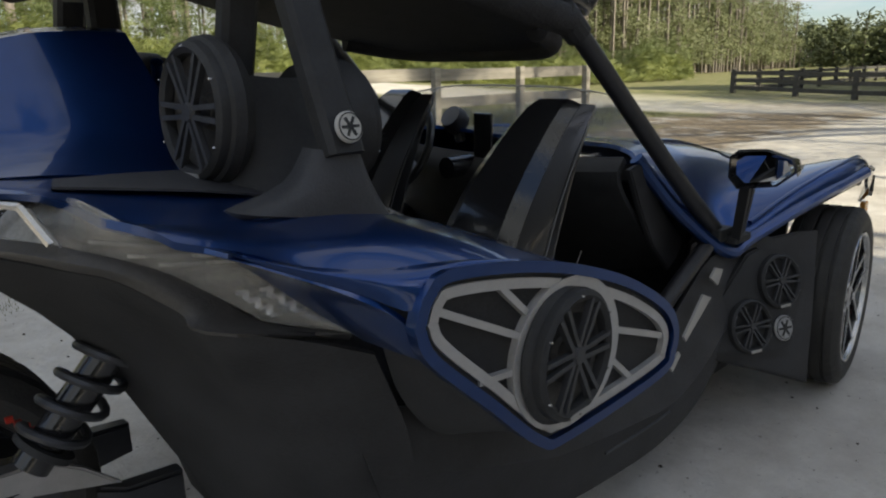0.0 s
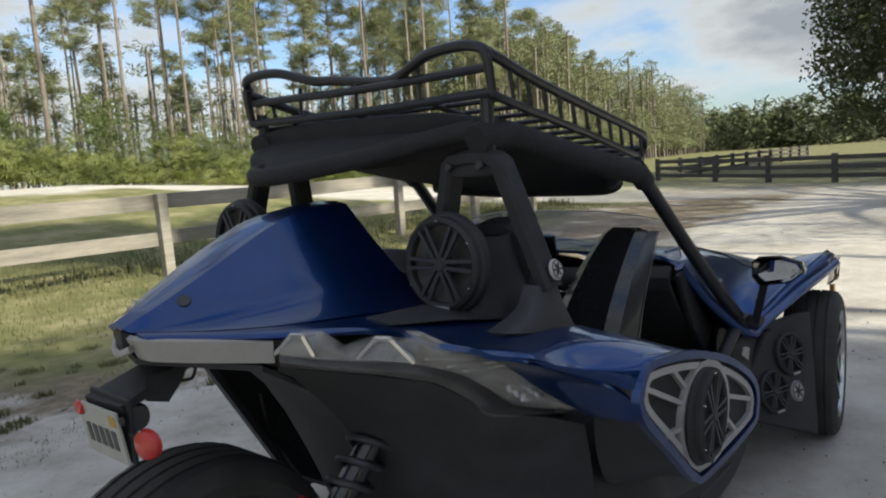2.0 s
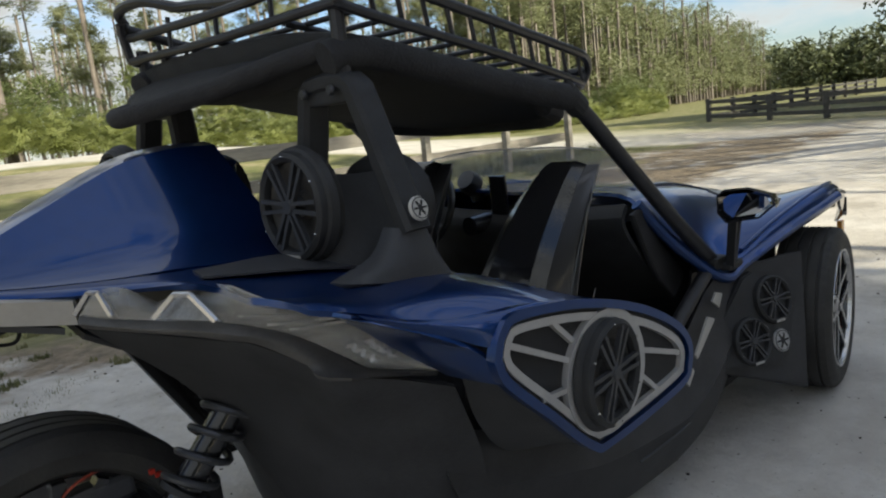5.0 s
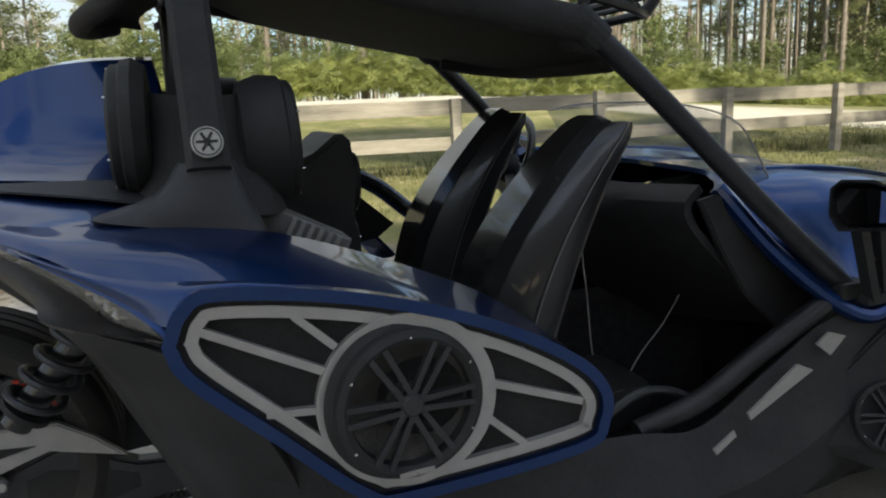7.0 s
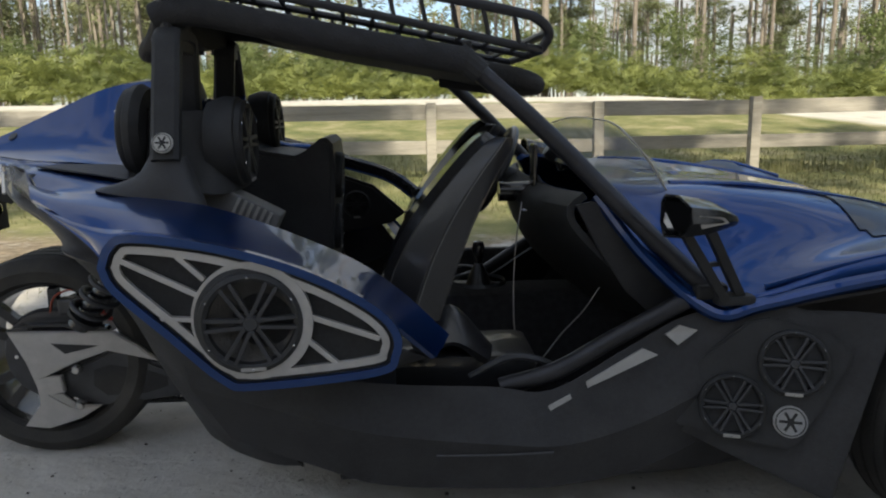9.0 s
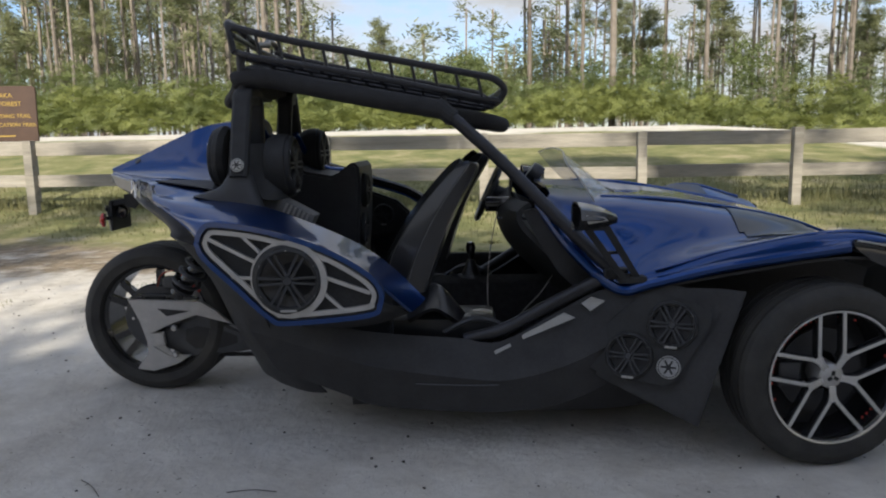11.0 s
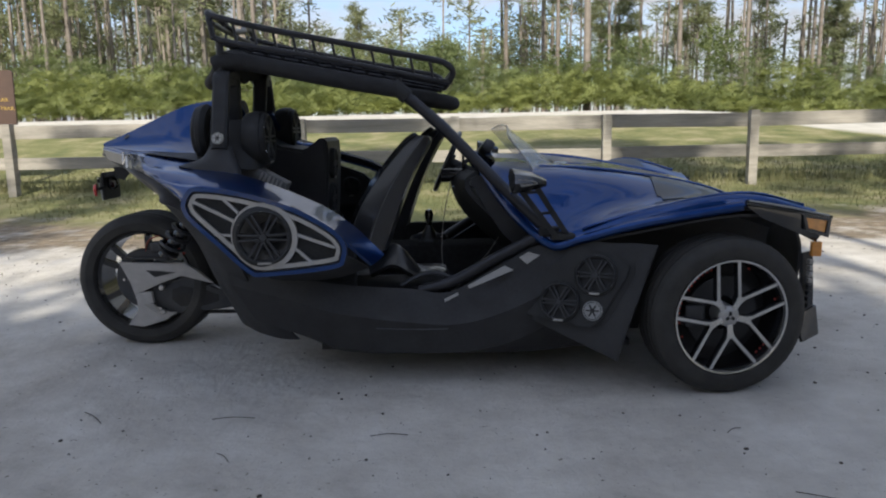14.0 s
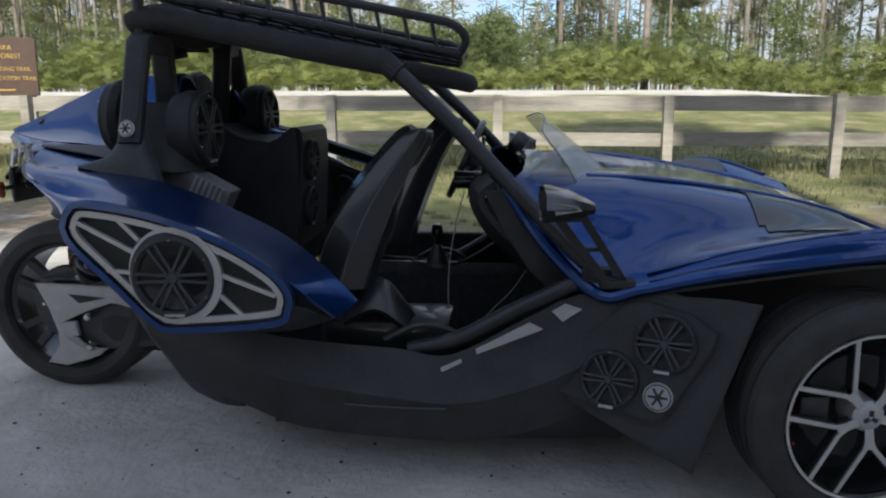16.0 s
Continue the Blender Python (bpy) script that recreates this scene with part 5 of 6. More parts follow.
# ---- roll hoops, their fairings, tower speakers
def hoop(mir):
    top, o, i = 1.325, -0.50, 0
    leg = [(0.60, -0.395, 1.0), (0.62, -0.447, 1.29), (0.621, -0.452, 1.312), (0.622, -0.466, 1.326), (0.622, -0.52, 1.331), (0.622, -0.582, 1.326), (0.622, -0.600, 1.312), (0.623, -0.608, 1.29), (0.628, -0.712, 1.02)]
    b0 = bmesh.new()
    p = [Vector(q) for q in leg]
    rings = []
    for k, q in enumerate(p):
        d = (p[min(k + 1, len(p) - 1)] - p[max(k - 1, 0)]).normalized()
        xx = Vector((1, 0, 0))
        nn = d.cross(xx).normalized()
        rings.append([b0.verts.new(q + xx * a * 0.034 + nn * c * 0.019) for a, c in ((-1, -0.6), (-0.7, -1), (0.7, -1), (1, -0.6), (1, 0.6), (0.7, 1), (-0.7, 1), (-1, 0.6))])
    for a, b in zip(rings, rings[1:]):
        for k in range(8):
            b0.faces.new((a[k], a[(k + 1) % 8], b[(k + 1) % 8], b[k]))
    b0.faces.new(rings[0])
    b0.faces.new(rings[-1])
    part("roll_hoop", mir(b0), BLACK, car, "black moulded roll hoop", True)
    part("hoop_bridge", mir(block(0.595, 0.65, -0.59, -0.46, 1.285, 1.318, 0.006)), BLACK, car)
    for y in (-0.472, -0.565):
        part("hoop_bolt", mir(lathe([(0, 0.008), (0.008, 0.008), (0.011, 0.003), (0.011, 0), (0, 0)], 12, facing((0.582, y, 1.312), (-1, 0, 0)))), GUN, car)
    part("hoop_fairing", mir(loft([
        [(0.445, -0.66, 0.955), (0.46, -0.712, 0.952), (0.58, -0.728, 0.93), (0.70, -0.735, 0.908), (0.71, -0.69, 0.912)],
        [(0.54, -0.67, 0.985), (0.55, -0.712, 0.98), (0.61, -0.727, 0.972), (0.675, -0.722, 0.965), (0.69, -0.68, 0.97)],
        [(0.582, -0.67, 1.035), (0.588, -0.70, 1.033), (0.625, -0.715, 1.03), (0.662, -0.705, 1.03), (0.668, -0.675, 1.032)]], 3, 3, 0.008)), GREY, car, "dark grey flared hoop fairing", True, 50)
    part("speaker_tower", mir(loft([
        [(0.50, -0.40, 0.96), (0.50, -0.56, 0.955), (0.60, -0.64, 0.95), (0.72, -0.64, 0.93), (0.76, -0.55, 0.93), (0.76, -0.40, 0.93)],
        [(0.525, -0.44, 1.05), (0.525, -0.56, 1.05), (0.60, -0.60, 1.04), (0.70, -0.60, 1.03), (0.74, -0.55, 1.03), (0.74, -0.44, 1.03)],
        [(0.535, -0.46, 1.15), (0.535, -0.55, 1.15), (0.61, -0.57, 1.14), (0.68, -0.57, 1.14), (0.69, -0.54, 1.14), (0.69, -0.46, 1.14)]], 3, 4, 0.01)), BLACK, car, "black speaker tower", True)


both(hoop)
emblem("hoop_emblem", (0.629, -0.7285, 1.065), (0, -1, 0.25), 0.0245, WHITE)
for place in (lambda p: Vector(p), far_side):
    speaker("rear_tower_speaker", place((0.490, -0.508, 1.090)) + (Vector((0, 0, 0)) if place is not far_side else Vector((-0.03, 0.035, 0.02))), (-1, 0, 0.04), 0.112, 0.05, "round black loudspeaker facing the tail")
    speaker("front_tower_speaker", place((0.775, -0.508, 1.055)), (1, 0, 0.02), 0.112, 0.09, "round black loudspeaker facing forward")

# ---- canopy and roof bars
def rail(mir):
    part("roof_rail", mir(tube([(0.585, -0.555, 1.372), (0.62, -0.56, 1.382), (0.70, -0.56, 1.382), (0.85, -0.568, 1.352), (1.10, -0.58, 1.30), (1.37, -0.595, 1.25)], 0.036, 14, 5)), FOAM, car, "foam-padded black roof rail", True)
    part("windscreen_bar", mir(tube([(1.37, -0.597, 1.247), (1.45, -0.605, 1.18), (1.60, -0.622, 1.04), (1.80, -0.662, 0.835), (1.985, -0.703, 0.655)], 0.024, 14, 5)), STEELB, car, "black steel windscreen bar", True)
    part("bar_clamp", mir(tube([(1.345, -0.594, 1.27), (1.405, -0.60, 1.218)], 0.033, 14, 1)), BLACK, car)
    part("clamp_knob", mir(tube([(1.368, -0.594, 1.25), (1.371, -0.594, 1.30)], 0.012, 10, 1)), BLACK, car)
    part("rack_post", mir(tube([(0.615, -0.57, 1.33), (0.615, -0.572, 1.47)], 0.016, 10, 1)), STEELB, car)
    part("bar_foot", mir(block(1.945, 2.03, -0.735, -0.685, 0.632, 0.672, 0.008)), BLACK, car)


both(rail)
cy = 2 * YR


def skewed(bm):
    """Lays the roof parts square to the roadster, which stands a little askew."""
    for v in bm.verts:
        u = (v.co.y + 0.575) / 0.95
        v.co.x -= 0.055 * u
        v.co.y = -0.600 + 0.855 * u + 0.06 * (v.co.x - 0.6)
    return bm


part("canopy", skewed(loft([
    [(0.66, -0.53, 1.345), (0.63, -0.36, 1.335), (0.62, YR, 1.32), (0.63, cy + 0.36, 1.345), (0.64, cy + 0.56, 1.36)],
    [(0.62, -0.55, 1.385), (0.61, -0.36, 1.39), (0.605, YR, 1.39), (0.61, cy + 0.36, 1.405), (0.62, cy + 0.56, 1.405)],
    [(0.64, -0.56, 1.42), (0.63, -0.36, 1.45), (0.62, YR, 1.46), (0.63, cy + 0.36, 1.465), (0.64, cy + 0.56, 1.45)],
    [(0.90, -0.55, 1.35), (0.90, -0.36, 1.355), (0.90, YR, 1.36), (0.90, cy + 0.36, 1.36), (0.90, cy + 0.55, 1.36)],
    [(1.30, -0.53, 1.275), (1.30, -0.36, 1.275), (1.30, YR, 1.28), (1.30, cy + 0.36, 1.28), (1.30, cy + 0.53, 1.28)],
    [(1.58, -0.44, 1.215), (1.60, -0.33, 1.21), (1.61, YR, 1.21), (1.60, cy + 0.33, 1.215), (1.58, cy + 0.44, 1.22)]], 4, 4, 0.018)), CANVAS, car, "black canvas canopy stretched over the roof bars", True, 60)
part("canopy_front_tube", skewed(tube([(1.40, -0.50, 1.235), (1.52, -0.46, 1.215), (1.60, -0.37, 1.198), (1.615, -0.25, 1.196), (1.615, cy + 0.25, 1.20), (1.60, cy + 0.37, 1.205), (1.52, cy + 0.46, 1.22), (1.40, cy + 0.50, 1.24)], 0.030, 12, 5)), FOAM, car, "foam-padded front canopy tube", True)
part("rear_grab_tube", tube([(0.45, 0.10, 1.335), (0.40, 0.06, 1.322), (0.385, -0.02, 1.318), (0.41, -0.12, 1.326), (0.49, -0.28, 1.350), (0.57, -0.45, 1.385), (0.63, -0.555, 1.40)], 0.024, 12, 6), FOAM, car, "black padded tube behind the canopy", True)

part("canopy_flap", loft([[(0.575, 0.25, 1.425), (0.585, 0.02, 1.425), (0.60, -0.24, 1.42), (0.62, -0.46, 1.41)], [(0.50, 0.22, 1.375), (0.47, 0.0, 1.372), (0.53, -0.26, 1.382), (0.60, -0.46, 1.40)],
                          [(0.50, 0.20, 1.335), (0.405, -0.01, 1.335), (0.50, -0.28, 1.36), (0.585, -0.47, 1.39)]], 4, 4, 0.006), CANVAS, car, "slack black canvas drawn over the rear tube", True)

# ---- roof basket
rk = empty("roof_basket", (0, 0, 0), car)
rk["label"] = "black tubular steel roof basket"


def rod(name, bm, material, parent, label="", smooth=False):
    return part(name, skewed(bm), material, parent, label, smooth)


ya, yb = -0.575, 2 * YR + 0.575
for y, s in ((ya, -1), (yb, 1)):
    rod("top_rail", tube([(0.588, y + 0.01 * -s, 1.572), (0.62, y, 1.560), (0.80, y, 1.515), (1.10, y, 1.455), (1.47, y, 1.383), (1.56, y + 0.01 * -s, 1.362), (1.60, y - 0.03 * s, 1.325), (1.585, y - 0.05 * s, 1.285)], 0.0135, 10, 5), STEELB, rk, "", True)
    rod("low_rail", tube([(0.60, y + 0.01 * -s, 1.478), (0.70, y, 1.452), (1.10, y, 1.378), (1.48, y, 1.298), (1.585, y - 0.05 * s, 1.283)], 0.0115, 10, 4), STEELB, rk, "", True)
    for k in range(11):
        f = (k + 0.5) / 11
        x = 0.64 + 0.90 * f
        rod("upright", tube([(x, y, 1.562 - 0.195 * f - 0.01 * math.sin(3 * f)), (x + 0.015, y, 1.466 - 0.178 * f)], 0.0065, 7, 1), STEELB, rk)
w = yb - ya
rod("rear_top_rail", tube([(0.60, ya, 1.552), (0.582, ya + 0.012, 1.576), (0.576, ya + 0.07, 1.588), (0.578, ya + 0.17, 1.584), (0.592, ya + 0.25, 1.565), (0.606, ya + 0.31, 1.548), (0.61, ya + 0.38, 1.543), (0.61, yb - 0.38, 1.566),
     (0.604, yb - 0.31, 1.572), (0.592, yb - 0.25, 1.588), (0.578, yb - 0.17, 1.608), (0.576, yb - 0.07, 1.612), (0.582, yb - 0.012, 1.602), (0.60, yb, 1.575)], 0.0135, 10, 5), STEELB, rk, "bent rear top rail", True)
rod("rear_mid_rail", tube([(0.60, ya, 1.535), (0.60, YR, 1.53), (0.60, yb, 1.54)], 0.0115, 10, 3), STEELB, rk, "", True)
rod("rear_low_rail", tube([(0.60, ya, 1.478), (0.60, YR, 1.472), (0.60, yb, 1.48)], 0.0115, 10, 3), STEELB, rk, "", True)
for y, s in ((ya, -1), (yb, 1)):
    rod("rear_corner", tube([(0.582, y - 0.012 * s, 1.578), (0.588, y, 1.545), (0.60, y, 1.478)], 0.0125, 10, 4), STEELB, rk, "", True)
rod("front_top_rail", tube([(1.60, ya + 0.03, 1.328), (1.605, YR, 1.325), (1.60, yb - 0.03, 1.33)], 0.0125, 10, 3), STEELB, rk, "", True)
rod("front_low_rail", tube([(1.585, ya + 0.05, 1.284), (1.59, YR, 1.28), (1.585, yb - 0.05, 1.286)], 0.0115, 10, 3), STEELB, rk, "", True)
for k in range(12):
    f = (k + 0.5) / 12
    x, z = 0.62 + 0.95 * f, 1.472 - 0.185 * f
    rod("floor_bar", tube([(x, ya, z), (x, yb, z)], 0.0065, 7, 1), STEELB, rk)
for y in (YR - 0.28, YR, YR + 0.28):
    rod("floor_runner", tube([(0.60, y, 1.468), (1.10, y, 1.374), (1.585, y, 1.276)], 0.009, 8, 1), STEELB, rk)
for k in range(3):
    y = ya + w * (k + 1) / 4
    rod("rear_upright", tube([(0.605, y, 1.56), (0.60, y, 1.475)], 0.0065, 7, 1), STEELB, rk)


# ---- cockpit
def seat(yc, half, zs=0.0, xs=0.0):
    st = empty("seat", (0, 0, 0), car)
    st["label"] = "black leather bucket seat folded forward"
    prof = [(1.125, 0.58), (1.165, 0.71), (1.235, 0.835), (1.33, 0.955), (1.405, 1.035), (1.44, 1.056)]
    back = [(1.285, 0.56), (1.33, 0.69), (1.38, 0.82), (1.435, 0.935), (1.485, 1.02), (1.49, 1.052)]
    prof, back = [(u + xs, v) for u, v in prof], [(u + xs, v) for u, v in back]
    wd = [1.0, 1.0, 0.93, 0.80, 0.66, 0.58]
    cy_ = [yc - half * (1 - k) * 0.85 for k in wd]
    part("backrest", loft([[(px, yk - half * k * 0.97, pz + zs), (px - 0.016, yk - half * k * 0.62, pz + 0.014 + zs), (px - 0.016, yk + half * k * 0.62, pz + 0.014 + zs), (px, yk + half * k * 0.97, pz + zs)]
                           for (px, pz), k, yk in zip(prof, wd, cy_)], 1, 2, 0.02), SEATB, st, "gloss black seat back shell", True, 20)
    part("cushion_face", loft([[(px, yk - half * k * 0.95, pz + zs), (px + 0.01, yk, pz + zs - 0.005), (px, yk + half * k * 0.95, pz + zs)] for (px, pz), k, yk in zip(back, wd, cy_)], 2, 2, 0.02), LEATHER, st, "", True, 25)
    for s in (-1, 1):
        part("bolster", loft([[(a0 + 0.004, yk + s * half * k * 0.96, a1 + zs), ((a0 + b0) / 2, yk + s * (half * k + 0.02), (a1 + b1) / 2 + zs), (b0 - 0.004, yk + s * half * k * 0.94, b1 + zs)]
                              for (a0, a1), (b0, b1), k, yk in zip(prof, back, wd, cy_)], 2, 2, 0.015), LEATHG, st, "dark grey leather side bolster", True, 25)
        part("seam", tube([((a0 * 0.45 + b0 * 0.55), yk + s * (half * k + 0.022), (a1 * 0.45 + b1 * 0.55) + zs) for (a0, a1), (b0, b1), k, yk in zip(prof, back, wd, cy_)], 0.0016, 5, 4), STITCH, st, "pale stitched seam")
    part("squab", block(1.12, 1.56, yc - half, yc + half, 0.34, 0.46, 0.04), LEATHER, st, "", True)


seat(-0.475, 0.125)
seat(0.17, 0.135, 0.02, 0.055)
# floor, firewall, tunnel and left wall wear the black lightened for haze
part("tub_floor", block(1.0, 2.35, -0.66, 0.66, 0.135, 0.16), HAZEB, car, "black cockpit floor, coloured lighter to imitate haze")
part("firewall", block(2.30, 2.34, -0.45, 0.45, 0.14, 0.60), HAZEB, car)
part("centre_tunnel", block(1.0, 2.1, -0.10, 0.10, 0.15, 0.50, 0.03), HAZEB, car, "black centre tunnel, coloured lighter to imitate haze", True)
part("right_inner_wall", block(0.84, 1.16, -0.62, -0.58, 0.34, 0.585, 0.01), LOWB, car)
part("left_inner_wall", block(1.0, 2.3, 0.60, 0.64, 0.15, 0.52, 0.01), HAZEB, car)
part("speaker_box", slab([(0.53, 0.70), (0.56, 0.86), (0.62, 1.055), (0.66, 1.055), (0.74, 1.012), (0.85, 0.992), (0.88, 1.004), (0.935, 1.046), (0.955, 1.047), (0.974, 1.028), (0.979, 0.95), (0.964, 0.72), (0.955, 0.60), (0.55, 0.60)], 0.40, lambda u, v, d: (u, -0.15 + d, v), 0.014), LOWB, car, "black sound box behind the seats")
for z in (0.92, 0.745):
    speaker("box_speaker", (0.982 if z > 0.9 else 0.970, -0.05, z), (1, 0, -0.05), 0.078, 0, "round black loudspeaker in the sound box")
part("far_inner_panel", slab([(0.90, 0.895), (0.95, 0.885), (1.08, 0.838), (1.205, 0.725), (1.145, 0.682), (0.93, 0.655), (0.86, 0.66)], 0.05, lambda u, v, d: (u, 0.36 + d, v), 0.012), LOWB, car, "black inner panel of the far side pod")
speaker("inner_panel_speaker", (1.012, 0.356, 0.765), (0.05, -1, 0), 0.056, 0, "round black loudspeaker in the inner panel")
part("dash_side", slab([(1.66, 0.870), (1.735, 0.885), (1.83, 0.75), (1.985, 0.615), (1.95, 0.565), (1.90, 0.535), (1.80, 0.63), (1.72, 0.755)], 0.02, lambda u, v, d: (u, -0.60 + d, v), 0.004), LOWB, car, "black side panel of the footwell")
amp = empty("amplifier", (0, 0, 0), car)
am = Matrix.Translation((0.76, -0.545, 0.862)) @ Matrix.Rotation(radians(28), 4, "Y")
part("case", block(-0.12, 0.10, -0.045, 0.045, -0.055, 0.055, 0.006, None, am), AMPG, amp, "grey metal amplifier case")
for k in range(6):
    part("fin", block(-0.02 + 0.018 * k, -0.012 + 0.018 * k, -0.052, -0.045, -0.05, 0.05, 0, None, am), TRIM, amp)
part("left_door_rim", tube([(0.66, 0.34, 1.03), (0.78, 0.42, 0.99), (0.95, 0.48, 0.93), (1.15, 0.50, 0.86), (1.30, 0.50, 0.74)], 0.03, 10, 5), GLOSSB, car, "", True)
part("blue_inner_edge", tube([(0.66, YR + 0.12, 1.18), (0.70, YR + 0.22, 1.06), (0.76, YR + 0.32, 1.01), (0.84, YR + 0.42, 0.995)], 0.014, 10, 5), BLUE, car, "", True)
lever = empty("gear_lever", (0, 0, 0), car)
part("gaiter", lathe([(0.05, 0), (0.03, 0.05), (0.012, 0.09)], 20, Matrix.Translation((1.46, 0.01, 0.50))), LEATHER, lever, "", True)
part("knob", lathe([(0, 0.17), (0.018, 0.165), (0.024, 0.14), (0.016, 0.10), (0.010, 0.07), (0.010, 0.0)], 20, Matrix.Translation((1.46, 0.01, 0.50))), GLOSSB, lever, "gloss black knob", True)
part("tunnel_tray", lathe([(0.09, 0), (0.095, 0.012), (0.10, 0)], 28, Matrix.Translation((1.46, 0.01, 0.515))), GUN, car, "", True)
part("dashboard", loft([
    [(1.70, -0.56, 0.885), (1.68, -0.3, 0.87), (1.66, 0, 0.87), (1.66, 0.3, 0.885), (1.70, 0.56, 0.89)],
    [(1.66, -0.57, 0.84), (1.63, -0.3, 0.82), (1.60, 0, 0.80), (1.61, 0.3, 0.83), (1.66, 0.57, 0.84)],
    [(1.74, -0.57, 0.74), (1.70, -0.3, 0.70), (1.66, 0, 0.66), (1.70, 0.3, 0.70), (1.74, 0.57, 0.74)],
    [(1.95, -0.56, 0.55), (1.90, -0.3, 0.50), (1.85, 0, 0.48), (1.90, 0.3, 0.50), (1.95, 0.56, 0.55)]], 3, 4, 0.02), BLACK, car, "black moulded dashboard", True)
wheel = empty("steering_wheel", (0, 0, 0), car)
sm = facing((1.56, 0.26, 0.90), (-0.9, 0, 0.42))
part("rim", lathe([(0.165 + 0.014 * math.cos(a), 0.014 * math.sin(a)) for a in [2 * math.pi * k / 10 for k in range(10)]], 40, sm, closed=True), LEATHER, wheel, "", True)
for k in range(3):
    a = math.pi / 2 + 2 * math.pi * k / 3
    part("spoke", bar(sm @ Vector((0, 0, -0.02)), sm @ Vector((0.16 * math.cos(a), 0.16 * math.sin(a), 0)), 0.03, 0.012), GUN, wheel)
part("hub", lathe([(0, 0.01), (0.045, 0.005), (0.05, -0.03), (0, -0.03)], 24, sm), BLACK, wheel, "", True)
part("column", tube([(1.57, 0.26, 0.89), (1.80, 0.26, 0.78)], 0.035, 12, 1), BLACK, wheel, "", True)
phone = empty("phone_holder", (0, 0, 0), car)
part("phone", block(1.635, 1.648, -0.115, -0.038, 0.86, 1.012, 0.006), GLOSSB, phone, "black phone standing upright")
part("arm", tube([(1.65, -0.075, 0.90), (1.68, -0.075, 0.85), (1.69, -0.075, 0.80)], 0.010, 8, 3), BLACK, phone)
cupm = Matrix.Translation((1.63, -0.16, 0.80))
cup = empty("cup_holder", (0, 0, 0), car)
part("ring", lathe([(0.040 + 0.005 * math.cos(a), 0.005 * math.sin(a)) for a in [2 * math.pi * k / 8 for k in range(8)]], 32, cupm, closed=True), ALU, cup, "bright ring", True)
part("holder_arm", tube([(1.67, -0.16, 0.80), (1.72, -0.16, 0.79)], 0.008, 8, 1), BLACK, cup)
gauge = empty("dash_gauge", (0, 0, 0), car)
part("stand", tube([(1.80, 0.18, 0.90), (1.78, 0.18, 0.955)], 0.02, 12, 1), ALU, gauge, "bright stand")
part("head", lathe([(0, 0.03), (0.04, 0.026), (0.048, 0.0), (0.045, -0.03), (0, -0.035)], 24, facing((1.77, 0.18, 0.975), (-0.8, 0, 0.6))), GUN, gauge, "", True)
part("dash_camera", tube([(1.53, -0.02, 0.845), (1.66, -0.02, 0.845)], 0.035, 14, 1), GLOSSB, car, "round black camera body", True)
part("charging_cord", tube([(1.58, -0.20, 0.83), (1.553, -0.26, 0.72), (1.535, -0.32, 0.60), (1.532, -0.35, 0.46), (1.548, -0.36, 0.385), (1.572, -0.36, 0.325), (1.62, -0.36, 0.355), (1.685, -0.35, 0.431), (1.75, -0.35, 0.50), (1.80, -0.35, 0.575)], 0.0022, 6, 8), CORD, car, "thin white charging cord", True)
part("floor_bag", loft([[(1.22, -0.62, 0.46), (1.32, -0.60, 0.50), (1.42, -0.62, 0.45)], [(1.20, -0.52, 0.50), (1.32, -0.50, 0.58), (1.44, -0.52, 0.46)], [(1.24, -0.42, 0.46), (1.33, -0.40, 0.49), (1.42, -0.42, 0.44)]], 5, 5, 0.02), LEATHG, car, "crumpled grey cloth bag on the seat base", True)


